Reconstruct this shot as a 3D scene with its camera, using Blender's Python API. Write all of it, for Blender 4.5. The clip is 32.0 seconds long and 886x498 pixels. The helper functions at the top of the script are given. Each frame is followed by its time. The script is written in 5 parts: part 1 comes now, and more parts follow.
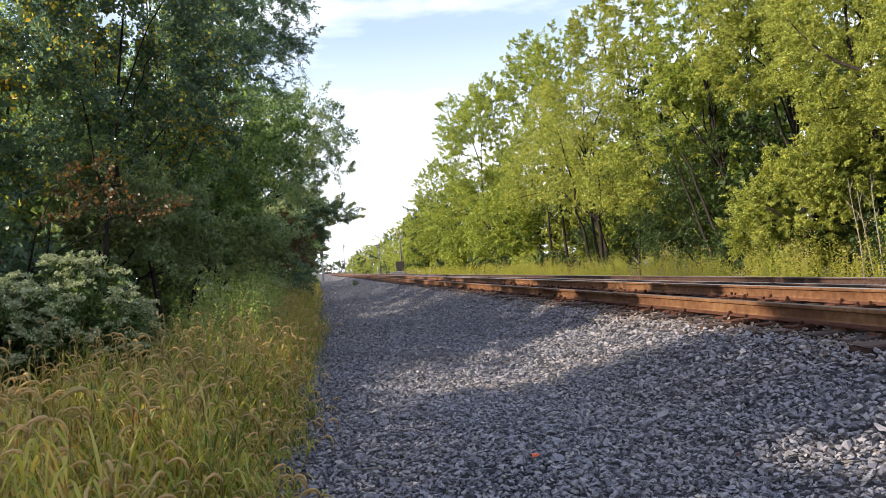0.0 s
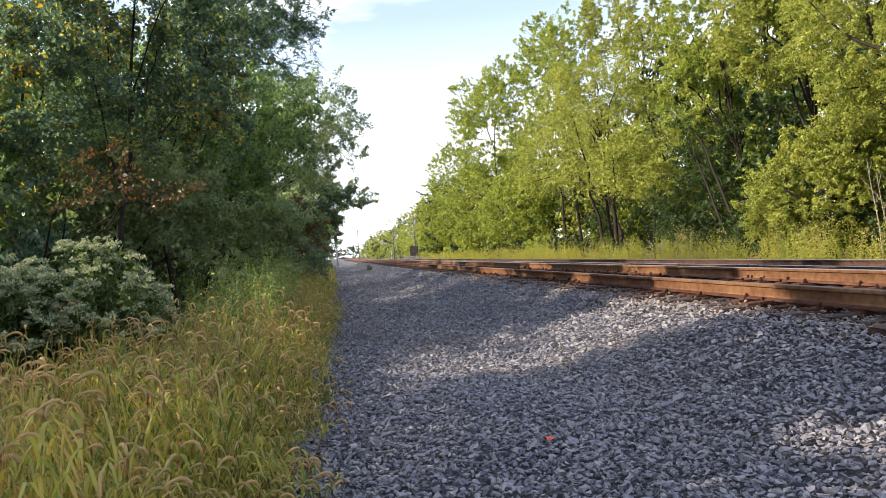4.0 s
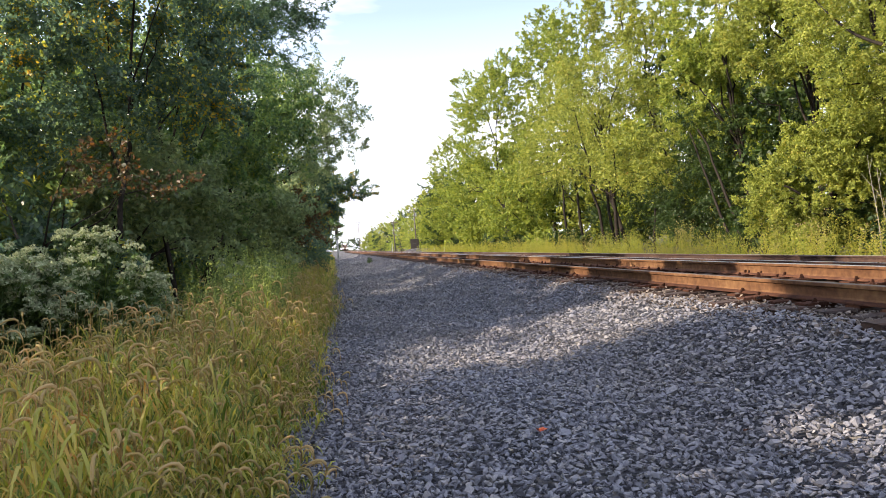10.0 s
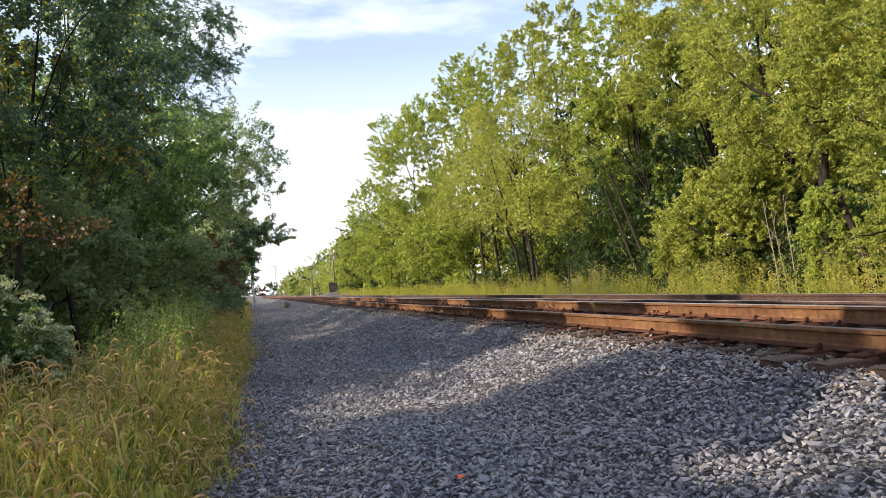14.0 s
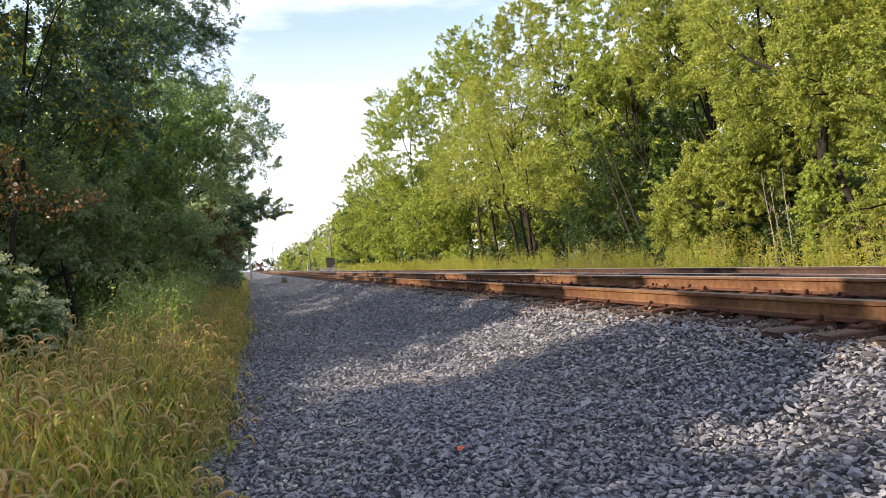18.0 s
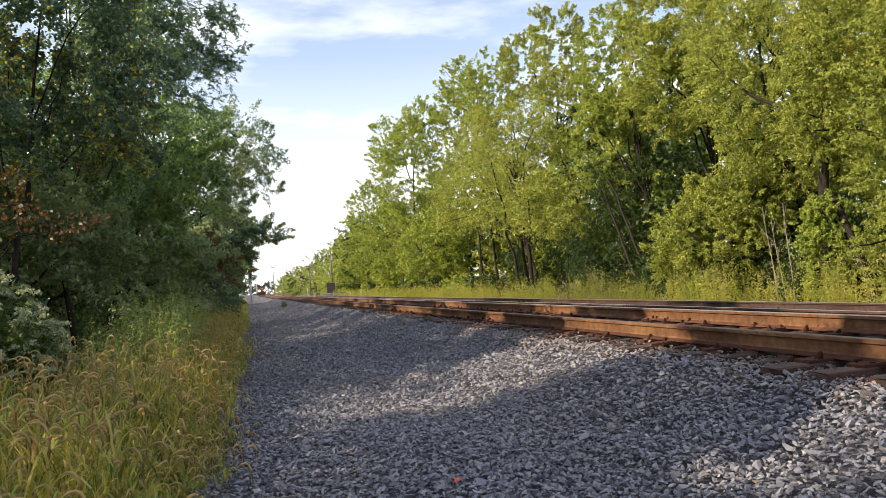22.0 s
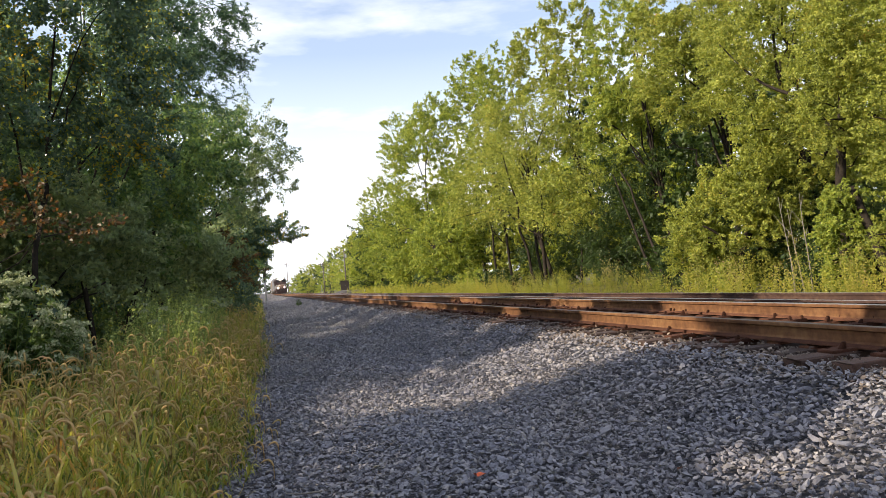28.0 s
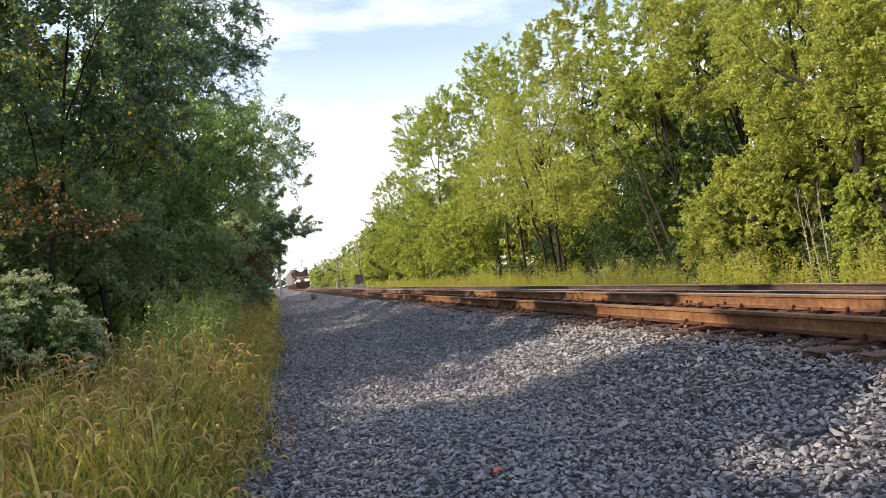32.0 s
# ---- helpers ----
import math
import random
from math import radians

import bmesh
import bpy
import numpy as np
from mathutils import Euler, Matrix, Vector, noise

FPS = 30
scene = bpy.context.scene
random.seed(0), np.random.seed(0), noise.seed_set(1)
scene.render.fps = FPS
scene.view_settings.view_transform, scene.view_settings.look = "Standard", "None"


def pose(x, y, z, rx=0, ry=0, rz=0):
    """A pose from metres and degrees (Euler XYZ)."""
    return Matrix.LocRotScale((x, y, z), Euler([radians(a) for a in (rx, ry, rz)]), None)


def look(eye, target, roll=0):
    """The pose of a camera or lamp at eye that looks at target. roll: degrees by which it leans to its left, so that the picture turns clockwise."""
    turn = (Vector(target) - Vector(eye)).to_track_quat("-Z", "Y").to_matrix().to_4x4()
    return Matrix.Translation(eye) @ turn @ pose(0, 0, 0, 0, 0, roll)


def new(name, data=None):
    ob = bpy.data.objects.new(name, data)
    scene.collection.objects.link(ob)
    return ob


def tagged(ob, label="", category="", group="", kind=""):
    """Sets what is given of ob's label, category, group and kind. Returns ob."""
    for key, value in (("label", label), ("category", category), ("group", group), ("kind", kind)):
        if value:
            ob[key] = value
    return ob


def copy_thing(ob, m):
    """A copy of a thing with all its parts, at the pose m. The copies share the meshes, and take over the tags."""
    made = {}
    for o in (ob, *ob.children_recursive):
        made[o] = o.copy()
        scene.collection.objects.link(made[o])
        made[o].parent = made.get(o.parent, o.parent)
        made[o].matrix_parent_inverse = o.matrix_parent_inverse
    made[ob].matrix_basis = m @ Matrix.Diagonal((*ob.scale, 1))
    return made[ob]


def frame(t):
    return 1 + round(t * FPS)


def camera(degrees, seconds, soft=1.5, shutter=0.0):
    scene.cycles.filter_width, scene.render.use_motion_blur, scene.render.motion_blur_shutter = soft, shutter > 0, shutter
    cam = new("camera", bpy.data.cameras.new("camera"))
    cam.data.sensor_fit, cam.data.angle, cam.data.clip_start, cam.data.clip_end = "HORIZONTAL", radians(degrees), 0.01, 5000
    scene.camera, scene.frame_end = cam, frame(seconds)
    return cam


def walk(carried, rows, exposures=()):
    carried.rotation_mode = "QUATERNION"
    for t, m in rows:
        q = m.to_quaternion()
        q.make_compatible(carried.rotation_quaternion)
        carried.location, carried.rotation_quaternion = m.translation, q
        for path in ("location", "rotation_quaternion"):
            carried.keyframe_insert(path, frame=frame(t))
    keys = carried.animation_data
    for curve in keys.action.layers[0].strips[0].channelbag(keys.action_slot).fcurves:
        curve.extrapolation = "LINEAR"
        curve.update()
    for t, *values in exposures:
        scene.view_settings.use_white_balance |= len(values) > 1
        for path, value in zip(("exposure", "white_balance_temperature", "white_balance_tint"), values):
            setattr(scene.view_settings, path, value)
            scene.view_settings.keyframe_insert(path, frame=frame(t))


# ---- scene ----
DEGREES = 61.7
cam = camera(DEGREES, 32.0, soft=0.48)
PATH = [
    (0, (-0.113, -0.061, 1.485), (0.22, 1.91, 1.527), -4.1),
    (0.5, (-0.113, -0.057, 1.481), (0.212, 1.916, 1.518), -4.2),
    (1, (-0.111, -0.045, 1.479), (0.209, 1.929, 1.513), -4.2),
    (1.5, (-0.114, -0.047, 1.476), (0.205, 1.927, 1.505), -4.2),
    (2, (-0.107, -0.05, 1.478), (0.207, 1.925, 1.499), -4.3),
    (2.5, (-0.099, -0.035, 1.472), (0.211, 1.941, 1.488), -4.4),
    (3, (-0.095, -0.03, 1.474), (0.212, 1.947, 1.485), -4.4),
    (3.5, (-0.099, -0.027, 1.473), (0.202, 1.95, 1.48), -4.4),
    (5.5, (-0.108, -0.046, 1.479), (0.17, 1.935, 1.477), -4.3),
    (6, (-0.108, -0.056, 1.482), (0.171, 1.924, 1.482), -4.3),
    (6.5, (-0.108, -0.056, 1.477), (0.172, 1.924, 1.478), -4.3),
    (7, (-0.108, -0.049, 1.478), (0.168, 1.932, 1.484), -4.3),
    (7.5, (-0.11, -0.049, 1.476), (0.166, 1.932, 1.481), -4.2),
    (8, (-0.11, -0.04, 1.474), (0.166, 1.941, 1.478), -4.1),
    (8.5, (-0.108, -0.042, 1.475), (0.169, 1.939, 1.477), -4.1),
    (9, (-0.107, -0.042, 1.475), (0.175, 1.938, 1.48), -4.0),
    (9.5, (-0.108, -0.041, 1.47), (0.177, 1.939, 1.474), -3.8),
    (10, (-0.068, -0.062, 1.46), (0.222, 1.917, 1.445), -3.9),
    (10.5, (-0.026, -0.055, 1.463), (0.298, 1.919, 1.452), -4.5),
    (11, (-0.03, -0.051, 1.467), (0.332, 1.916, 1.459), -4.7),
    (11.5, (-0.039, -0.057, 1.472), (0.352, 1.904, 1.47), -5.0),
    (12, (-0.029, -0.058, 1.497), (0.4, 1.895, 1.53), -5.2),
    (12.5, (-0.023, -0.05, 1.5), (0.428, 1.897, 1.568), -5.3),
    (13, (-0.04, -0.07, 1.496), (0.428, 1.873, 1.574), -5.2),
    (13.5, (-0.04, -0.08, 1.503), (0.453, 1.856, 1.582), -5.1),
    (14, (-0.045, -0.088, 1.491), (0.465, 1.844, 1.574), -4.7),
    (14.5, (-0.048, -0.09, 1.486), (0.484, 1.837, 1.547), -4.3),
    (16.5, (-0.064, -0.036, 1.477), (0.483, 1.887, 1.5), -4.4),
    (17, (-0.061, -0.024, 1.473), (0.473, 1.903, 1.497), -4.6),
    (17.5, (-0.05, -0.023, 1.465), (0.471, 1.907, 1.483), -4.7),
    (18, (-0.045, -0.014, 1.462), (0.468, 1.919, 1.478), -4.8),
    (18.5, (-0.039, -0.013, 1.468), (0.463, 1.923, 1.481), -4.9),
    (19, (-0.056, -0.032, 1.476), (0.434, 1.907, 1.502), -4.9),
    (19.5, (-0.065, -0.059, 1.484), (0.412, 1.883, 1.529), -4.8),
    (20, (-0.068, -0.063, 1.485), (0.425, 1.875, 1.549), -4.5),
    (20.5, (-0.064, -0.044, 1.482), (0.442, 1.89, 1.556), -4.2),
    (21, (-0.06, -0.039, 1.481), (0.452, 1.892, 1.558), -3.9),
    (21.5, (-0.059, -0.053, 1.489), (0.457, 1.878, 1.568), -3.8),
    (22, (-0.051, -0.045, 1.485), (0.464, 1.885, 1.574), -3.7),
    (22.5, (-0.053, -0.042, 1.476), (0.466, 1.887, 1.57), -3.8),
    (23, (-0.071, -0.036, 1.474), (0.443, 1.894, 1.564), -3.8),
    (23.5, (-0.075, -0.037, 1.475), (0.434, 1.895, 1.562), -4.0),
    (24, (-0.078, -0.037, 1.481), (0.426, 1.896, 1.564), -4.1),
    (24.5, (-0.109, -0.003, 1.484), (0.391, 1.932, 1.563), -4.0),
    (25, (-0.143, 0.064, 1.476), (0.362, 1.997, 1.56), -4.0),
    (25.5, (-0.137, 0.06, 1.48), (0.367, 1.994, 1.563), -4.0),
    (27.5, (-0.094, -0.022, 1.481), (0.397, 1.915, 1.565), -4.2),
    (28, (-0.093, -0.025, 1.478), (0.388, 1.914, 1.559), -4.5),
    (28.5, (-0.1, -0.019, 1.47), (0.375, 1.923, 1.545), -4.6),
    (29, (-0.098, 0.0, 1.47), (0.367, 1.944, 1.534), -4.7),
    (29.5, (-0.107, 0.001, 1.469), (0.351, 1.947, 1.524), -4.6),
    (30, (-0.098, 0.015, 1.465), (0.353, 1.962, 1.515), -4.5),
    (30.5, (-0.1, 0.014, 1.469), (0.349, 1.963, 1.515), -4.4),
    (31, (-0.092, 0.015, 1.476), (0.357, 1.963, 1.531), -4.5),
    (31.5, (-0.094, 0.016, 1.475), (0.351, 1.965, 1.54), -4.9),
    (32, (-0.088, 0.01, 1.49), (0.356, 1.959, 1.556), -5.0),
]
EXPOSURES = [(0, 0.80, 6500, 14), (2, 0.90, 6500, 14), (4, 0.94, 6500, 14), (7, 0.98, 6500, 14), (11, 0.97, 6550, 14), (12.5, 0.81, 6600, 13), (13, 0.75, 6650, 12.5), (16, 0.81, 6600, 13), (18, 0.86, 6600, 13),
             (20, 0.75, 6700, 12.5), (21, 0.68, 6800, 12.5), (23, 0.64, 6800, 12.5), (25, 0.64, 6800, 12.5), (28, 0.66, 6800, 12.5), (29.5, 0.8, 6700, 12.5), (32, 0.80, 6700, 12.5)]
walk(cam, [(t, look(eye, target, roll)) for t, eye, target, roll in PATH], EXPOSURES)

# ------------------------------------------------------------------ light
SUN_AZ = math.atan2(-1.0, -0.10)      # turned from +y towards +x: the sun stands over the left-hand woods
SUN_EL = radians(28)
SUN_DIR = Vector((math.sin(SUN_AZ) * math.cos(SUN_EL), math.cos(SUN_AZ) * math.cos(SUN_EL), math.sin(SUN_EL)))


def make_world():
    w = bpy.data.worlds.new("sky")
    w.use_nodes = True
    scene.world = w
    nt = w.node_tree
    nt.nodes.clear()
    out = nt.nodes.new("ShaderNodeOutputWorld")
    bg = nt.nodes.new("ShaderNodeBackground")
    sky = nt.nodes.new("ShaderNodeTexSky")
    sky.sky_type, sky.sun_disc = "NISHITA", False
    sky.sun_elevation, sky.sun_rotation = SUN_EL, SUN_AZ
    sky.air_density, sky.dust_density, sky.ozone_density = 1.0, 0.8, 2.5
    tc = nt.nodes.new("ShaderNodeTexCoord")
    mp = nt.nodes.new("ShaderNodeMapping")
    mp.inputs["Scale"].default_value = (2.2, 2.2, 9.0)
    mp.inputs["Rotation"].default_value = (0.12, 0.0, 0.5)
    mp.inputs["Location"].default_value = (0.35, -0.1, 0.0)
    nz = nt.nodes.new("ShaderNodeTexNoise")
    nz.inputs["Scale"].default_value, nz.inputs["Detail"].default_value, nz.inputs["Roughness"].default_value = 1.3, 7.0, 0.55
    ramp = nt.nodes.new("ShaderNodeValToRGB")
    ramp.color_ramp.elements[0].position, ramp.color_ramp.elements[1].position = 0.47, 0.70
    # thin haze and cloud veil that thickens towards the horizon
    sep = nt.nodes.new("ShaderNodeSeparateXYZ")
    haze = nt.nodes.new("ShaderNodeMapRange")
    haze.inputs["From Min"].default_value, haze.inputs["From Max"].default_value = 0.02, 0.30
    haze.inputs["To Min"].default_value, haze.inputs["To Max"].default_value = 1.0, 0.22
    mx = nt.nodes.new("ShaderNodeMath")
    mx.operation, mx.use_clamp = "ADD", True
    sc = nt.nodes.new("ShaderNodeMath")
    sc.operation = "MULTIPLY"
    sc.inputs[1].default_value = 0.7
    mix = nt.nodes.new("ShaderNodeMix")
    mix.data_type = "RGBA"
    mix.inputs[7].default_value = (6.0, 6.3, 6.8, 1)
    L = nt.links.new
    L(tc.outputs["Generated"], mp.inputs["Vector"])
    L(mp.outputs["Vector"], nz.inputs["Vector"])
    L(nz.outputs["Fac"], ramp.inputs["Fac"])
    L(tc.outputs["Generated"], sep.inputs["Vector"])
    L(sep.outputs["Z"], haze.inputs["Value"])
    L(ramp.outputs["Color"], sc.inputs[0])
    L(sc.outputs[0], mx.inputs[0])
    L(haze.outputs["Result"], mx.inputs[1])
    L(mx.outputs[0], mix.inputs[0])
    L(sky.outputs["Color"], mix.inputs[6])
    L(mix.outputs[2], bg.inputs["Color"])
    bg.inputs["Strength"].default_value = 0.15
    L(bg.outputs[0], out.inputs["Surface"])


make_world()
sun_data = bpy.data.lights.new("sun", "SUN")
sun_data.energy, sun_data.angle, sun_data.color = 5.0, radians(0.55), (1.0, 0.87, 0.65)
sun = new("sun", sun_data)
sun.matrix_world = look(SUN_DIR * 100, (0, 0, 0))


# ------------------------------------------------------------------ materials
def nodes_of(name):
    m = bpy.data.materials.new(name)
    m.use_nodes = True
    nt = m.node_tree
    return m, nt, nt.nodes["Principled BSDF"]


def noise_node(nt, scale, detail=4.0, rough=0.55):
    tc = nt.nodes.new("ShaderNodeTexCoord")
    n = nt.nodes.new("ShaderNodeTexNoise")
    n.inputs["Scale"].default_value, n.inputs["Detail"].default_value, n.inputs["Roughness"].default_value = scale, detail, rough
    nt.links.new(tc.outputs["Object"], n.inputs["Vector"])
    return n


def ramp_node(nt, stops):
    r = nt.nodes.new("ShaderNodeValToRGB")
    e = r.color_ramp.elements
    while len(e) < len(stops):
        e.new(0.5)
    for k, (p, c) in enumerate(stops):
        e[k].position, e[k].color = p, (*c, 1)
    return r


def surface(name, stops, scale=4.0, fine=60.0, rough=(0.6, 0.9), bump=0.3, bump_dist=0.01, metal=0.0, spread=0.0, spec=0.5):
    """Two-scale noise colour, roughness and relief; spread: variation from object to object."""
    m, nt, p = nodes_of(name)
    L = nt.links.new
    big, small = noise_node(nt, scale), noise_node(nt, fine, 3.0, 0.6)
    add = nt.nodes.new("ShaderNodeMix")
    add.data_type = "FLOAT"
    add.inputs[0].default_value = 0.45
    L(big.outputs["Fac"], add.inputs[2])
    L(small.outputs["Fac"], add.inputs[3])
    src = add.outputs[0]
    if spread:
        oi = nt.nodes.new("ShaderNodeObjectInfo")
        sh = nt.nodes.new("ShaderNodeMapRange")
        sh.inputs["To Min"].default_value, sh.inputs["To Max"].default_value = -spread, spread
        ad = nt.nodes.new("ShaderNodeMath")
        L(oi.outputs["Random"], sh.inputs["Value"])
        L(sh.outputs["Result"], ad.inputs[0])
        L(src, ad.inputs[1])
        src = ad.outputs[0]
    r = ramp_node(nt, stops)
    L(src, r.inputs["Fac"])
    L(r.outputs["Color"], p.inputs["Base Color"])
    mr = nt.nodes.new("ShaderNodeMapRange")
    mr.inputs["To Min"].default_value, mr.inputs["To Max"].default_value = rough
    L(small.outputs["Fac"], mr.inputs["Value"])
    L(mr.outputs["Result"], p.inputs["Roughness"])
    p.inputs["Metallic"].default_value = metal
    p.inputs["Specular IOR Level"].default_value = spec
    b = nt.nodes.new("ShaderNodeBump")
    b.inputs["Strength"].default_value, b.inputs["Distance"].default_value = bump, bump_dist
    L(add.outputs[0], b.inputs["Height"])
    L(b.outputs["Normal"], p.inputs["Normal"])
    return m


def leafy(name, stops, through_light=0.35, patch=0.5, gloss=0.5):
    """Leaves: each piece takes its own colour; light passes through."""
    m, nt, p = nodes_of(name)
    L = nt.links.new
    geo = nt.nodes.new("ShaderNodeNewGeometry")
    n = noise_node(nt, 0.7, 3.0)
    mixf = nt.nodes.new("ShaderNodeMix")
    mixf.data_type = "FLOAT"
    mixf.inputs[0].default_value = patch
    nr = nt.nodes.new("ShaderNodeMapRange")
    nr.inputs["From Min"].default_value, nr.inputs["From Max"].default_value = 0.25, 0.75
    L(n.outputs["Fac"], nr.inputs["Value"])
    L(geo.outputs["Random Per Island"], mixf.inputs[2])
    L(nr.outputs["Result"], mixf.inputs[3])
    r = ramp_node(nt, stops)
    L(mixf.outputs[0], r.inputs["Fac"])
    L(r.outputs["Color"], p.inputs["Base Color"])
    p.inputs["Roughness"].default_value = gloss
    p.inputs["Specular IOR Level"].default_value = 0.5
    tr = nt.nodes.new("ShaderNodeBsdfTranslucent")
    hs = nt.nodes.new("ShaderNodeHueSaturation")
    hs.inputs["Hue"].default_value, hs.inputs["Saturation"].default_value, hs.inputs["Value"].default_value = 0.485, 1.1, 1.5
    L(r.outputs["Color"], hs.inputs["Color"])
    L(hs.outputs["Color"], tr.inputs["Color"])
    ms = nt.nodes.new("ShaderNodeMixShader")
    ms.inputs[0].default_value = through_light
    out = nt.nodes["Material Output"]
    L(p.outputs[0], ms.inputs[1])
    L(tr.outputs[0], ms.inputs[2])
    L(ms.outputs[0], out.inputs["Surface"])
    return m


def stony(name, stops, bump=0.9):
    """Crushed stone: each stone its own grey, with dust and a little relief."""
    m, nt, p = nodes_of(name)
    L = nt.links.new
    geo, oi = nt.nodes.new("ShaderNodeNewGeometry"), nt.nodes.new("ShaderNodeObjectInfo")
    ad = nt.nodes.new("ShaderNodeMath")
    ad.operation = "ADD"
    fr = nt.nodes.new("ShaderNodeMath")
    fr.operation = "FRACT"
    L(geo.outputs["Random Per Island"], ad.inputs[0])
    L(oi.outputs["Random"], ad.inputs[1])
    L(ad.outputs[0], fr.inputs[0])
    n, g = noise_node(nt, 60.0, 5.0, 0.65), noise_node(nt, 0.5, 3.0)
    mixf = nt.nodes.new("ShaderNodeMix")
    mixf.data_type = "FLOAT"
    mixf.inputs[0].default_value = 0.3
    L(fr.outputs[0], mixf.inputs[2])
    L(n.outputs["Fac"], mixf.inputs[3])
    r = ramp_node(nt, stops)
    L(mixf.outputs[0], r.inputs["Fac"])
    dust = nt.nodes.new("ShaderNodeMix")
    dust.data_type = "RGBA"
    dust.inputs[7].default_value = (0.30, 0.24, 0.19, 1)
    dr = nt.nodes.new("ShaderNodeMapRange")
    dr.inputs["From Min"].default_value, dr.inputs["From Max"].default_value = 0.45, 0.8
    dr.inputs["To Max"].default_value = 0.35
    L(g.outputs["Fac"], dr.inputs["Value"])
    L(dr.outputs["Result"], dust.inputs[0])
    L(r.outputs["Color"], dust.inputs[6])
    L(dust.outputs[2], p.inputs["Base Color"])
    p.inputs["Roughness"].default_value = 0.62
    p.inputs["Specular IOR Level"].default_value = 0.5
    b = nt.nodes.new("ShaderNodeBump")
    b.inputs["Strength"].default_value, b.inputs["Distance"].default_value = bump, 0.006
    L(n.outputs["Fac"], b.inputs["Height"])
    L(b.outputs["Normal"], p.inputs["Normal"])
    return m


def plain_glow(name, color, strength):
    m, nt, p = nodes_of(name)
    p.inputs["Emission Color"].default_value, p.inputs["Emission Strength"].default_value = (*color, 1), strength
    p.inputs["Base Color"].default_value = (*color, 1)
    return m


def gravel_bed():
    """Distant ballast: small stones as relief and colour cells."""
    m, nt, p = nodes_of("ballast_bed")
    L = nt.links.new
    tc = nt.nodes.new("ShaderNodeTexCoord")
    v = nt.nodes.new("ShaderNodeTexVoronoi")
    v.inputs["Scale"].default_value = 17.0
    L(tc.outputs["Object"], v.inputs["Vector"])
    sep = nt.nodes.new("ShaderNodeSeparateColor")
    L(v.outputs["Color"], sep.inputs["Color"])
    # tones darkened to paint shade into the gaps between the loose stones
    r = ramp_node(nt, [(0.0, (0.025, 0.025, 0.03)), (0.5, (0.068, 0.066, 0.078)), (0.85, (0.125, 0.12, 0.13)), (1.0, (0.21, 0.19, 0.17))])
    L(sep.outputs["Red"], r.inputs["Fac"])
    L(r.outputs["Color"], p.inputs["Base Color"])
    p.inputs["Roughness"].default_value = 0.85
    b = nt.nodes.new("ShaderNodeBump")
    b.inputs["Strength"].default_value, b.inputs["Distance"].default_value, b.invert = 1.0, 0.05, True
    L(v.outputs["Distance"], b.inputs["Height"])
    L(b.outputs["Normal"], p.inputs["Normal"])
    return m


M_BED = gravel_bed()
M_STONE = stony("crushed_stone", [(0.05, (0.055, 0.054, 0.064)), (0.3, (0.150, 0.150, 0.182)), (0.65, (0.250, 0.247, 0.280)), (0.9, (0.32, 0.295, 0.285)), (1.0, (0.40, 0.31, 0.24))])
M_STONE_RUST = stony("rust_stained_stone", [(0.0, (0.05, 0.034, 0.028)), (0.35, (0.12, 0.092, 0.078)), (0.7, (0.20, 0.16, 0.135)), (1.0, (0.34, 0.27, 0.21))])
M_SOIL = surface("soil_and_litter", [(0.3, (0.05, 0.045, 0.025)), (0.5, (0.09, 0.08, 0.04)), (0.7, (0.14, 0.12, 0.06))], 0.6, 20, bump=0.6, bump_dist=0.05)
M_RAIL = surface("rusty_rail", [(0.3, (0.05, 0.022, 0.013)), (0.5, (0.135, 0.066, 0.034)), (0.7, (0.24, 0.135, 0.066))], 1.1, 11, (0.7, 0.95), 0.12, 0.003, 0, 0, 0.15)
# rail rust in darker tones, for the far track
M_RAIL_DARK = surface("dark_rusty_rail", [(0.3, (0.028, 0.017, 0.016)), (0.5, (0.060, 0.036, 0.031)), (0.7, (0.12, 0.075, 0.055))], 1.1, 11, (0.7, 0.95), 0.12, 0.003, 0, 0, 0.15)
M_HEAD = surface("polished_rail_head", [(0.3, (0.45, 0.42, 0.40)), (0.7, (0.70, 0.68, 0.66))], 2.0, 80, (0.28, 0.45), 0.05, 0.001, 0.9)
M_HEAD_DULL = surface("dull_rail_head", [(0.3, (0.07, 0.042, 0.03)), (0.7, (0.17, 0.12, 0.09))], 2.0, 80, (0.4, 0.6), 0.05, 0.001, 0.25)
M_SPIKE = surface("dark_rusty_iron", [(0.3, (0.018, 0.009, 0.007)), (0.7, (0.075, 0.032, 0.02))], 8, 90, (0.7, 0.95), 0.2, 0.002, 0, 0.1, 0.1)
# darker copy of the grey-brown bark, with the woods' shade in its colour
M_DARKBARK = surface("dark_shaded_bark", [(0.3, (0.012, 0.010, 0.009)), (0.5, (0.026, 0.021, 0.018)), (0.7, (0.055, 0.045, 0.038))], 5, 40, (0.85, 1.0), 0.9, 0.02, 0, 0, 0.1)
M_TIE = surface("weathered_tie", [(0.3, (0.02, 0.012, 0.010)), (0.5, (0.05, 0.027, 0.02)), (0.72, (0.12, 0.062, 0.042))], 2.5, 70, (0.7, 0.95), 0.7, 0.008, 0, 0.12)
M_PLATE = surface("rusty_plate", [(0.3, (0.036, 0.016, 0.011)), (0.55, (0.09, 0.039, 0.024)), (0.75, (0.17, 0.08, 0.046))], 6, 80, (0.7, 0.95), 0.3, 0.003, 0, 0.1, 0.15)
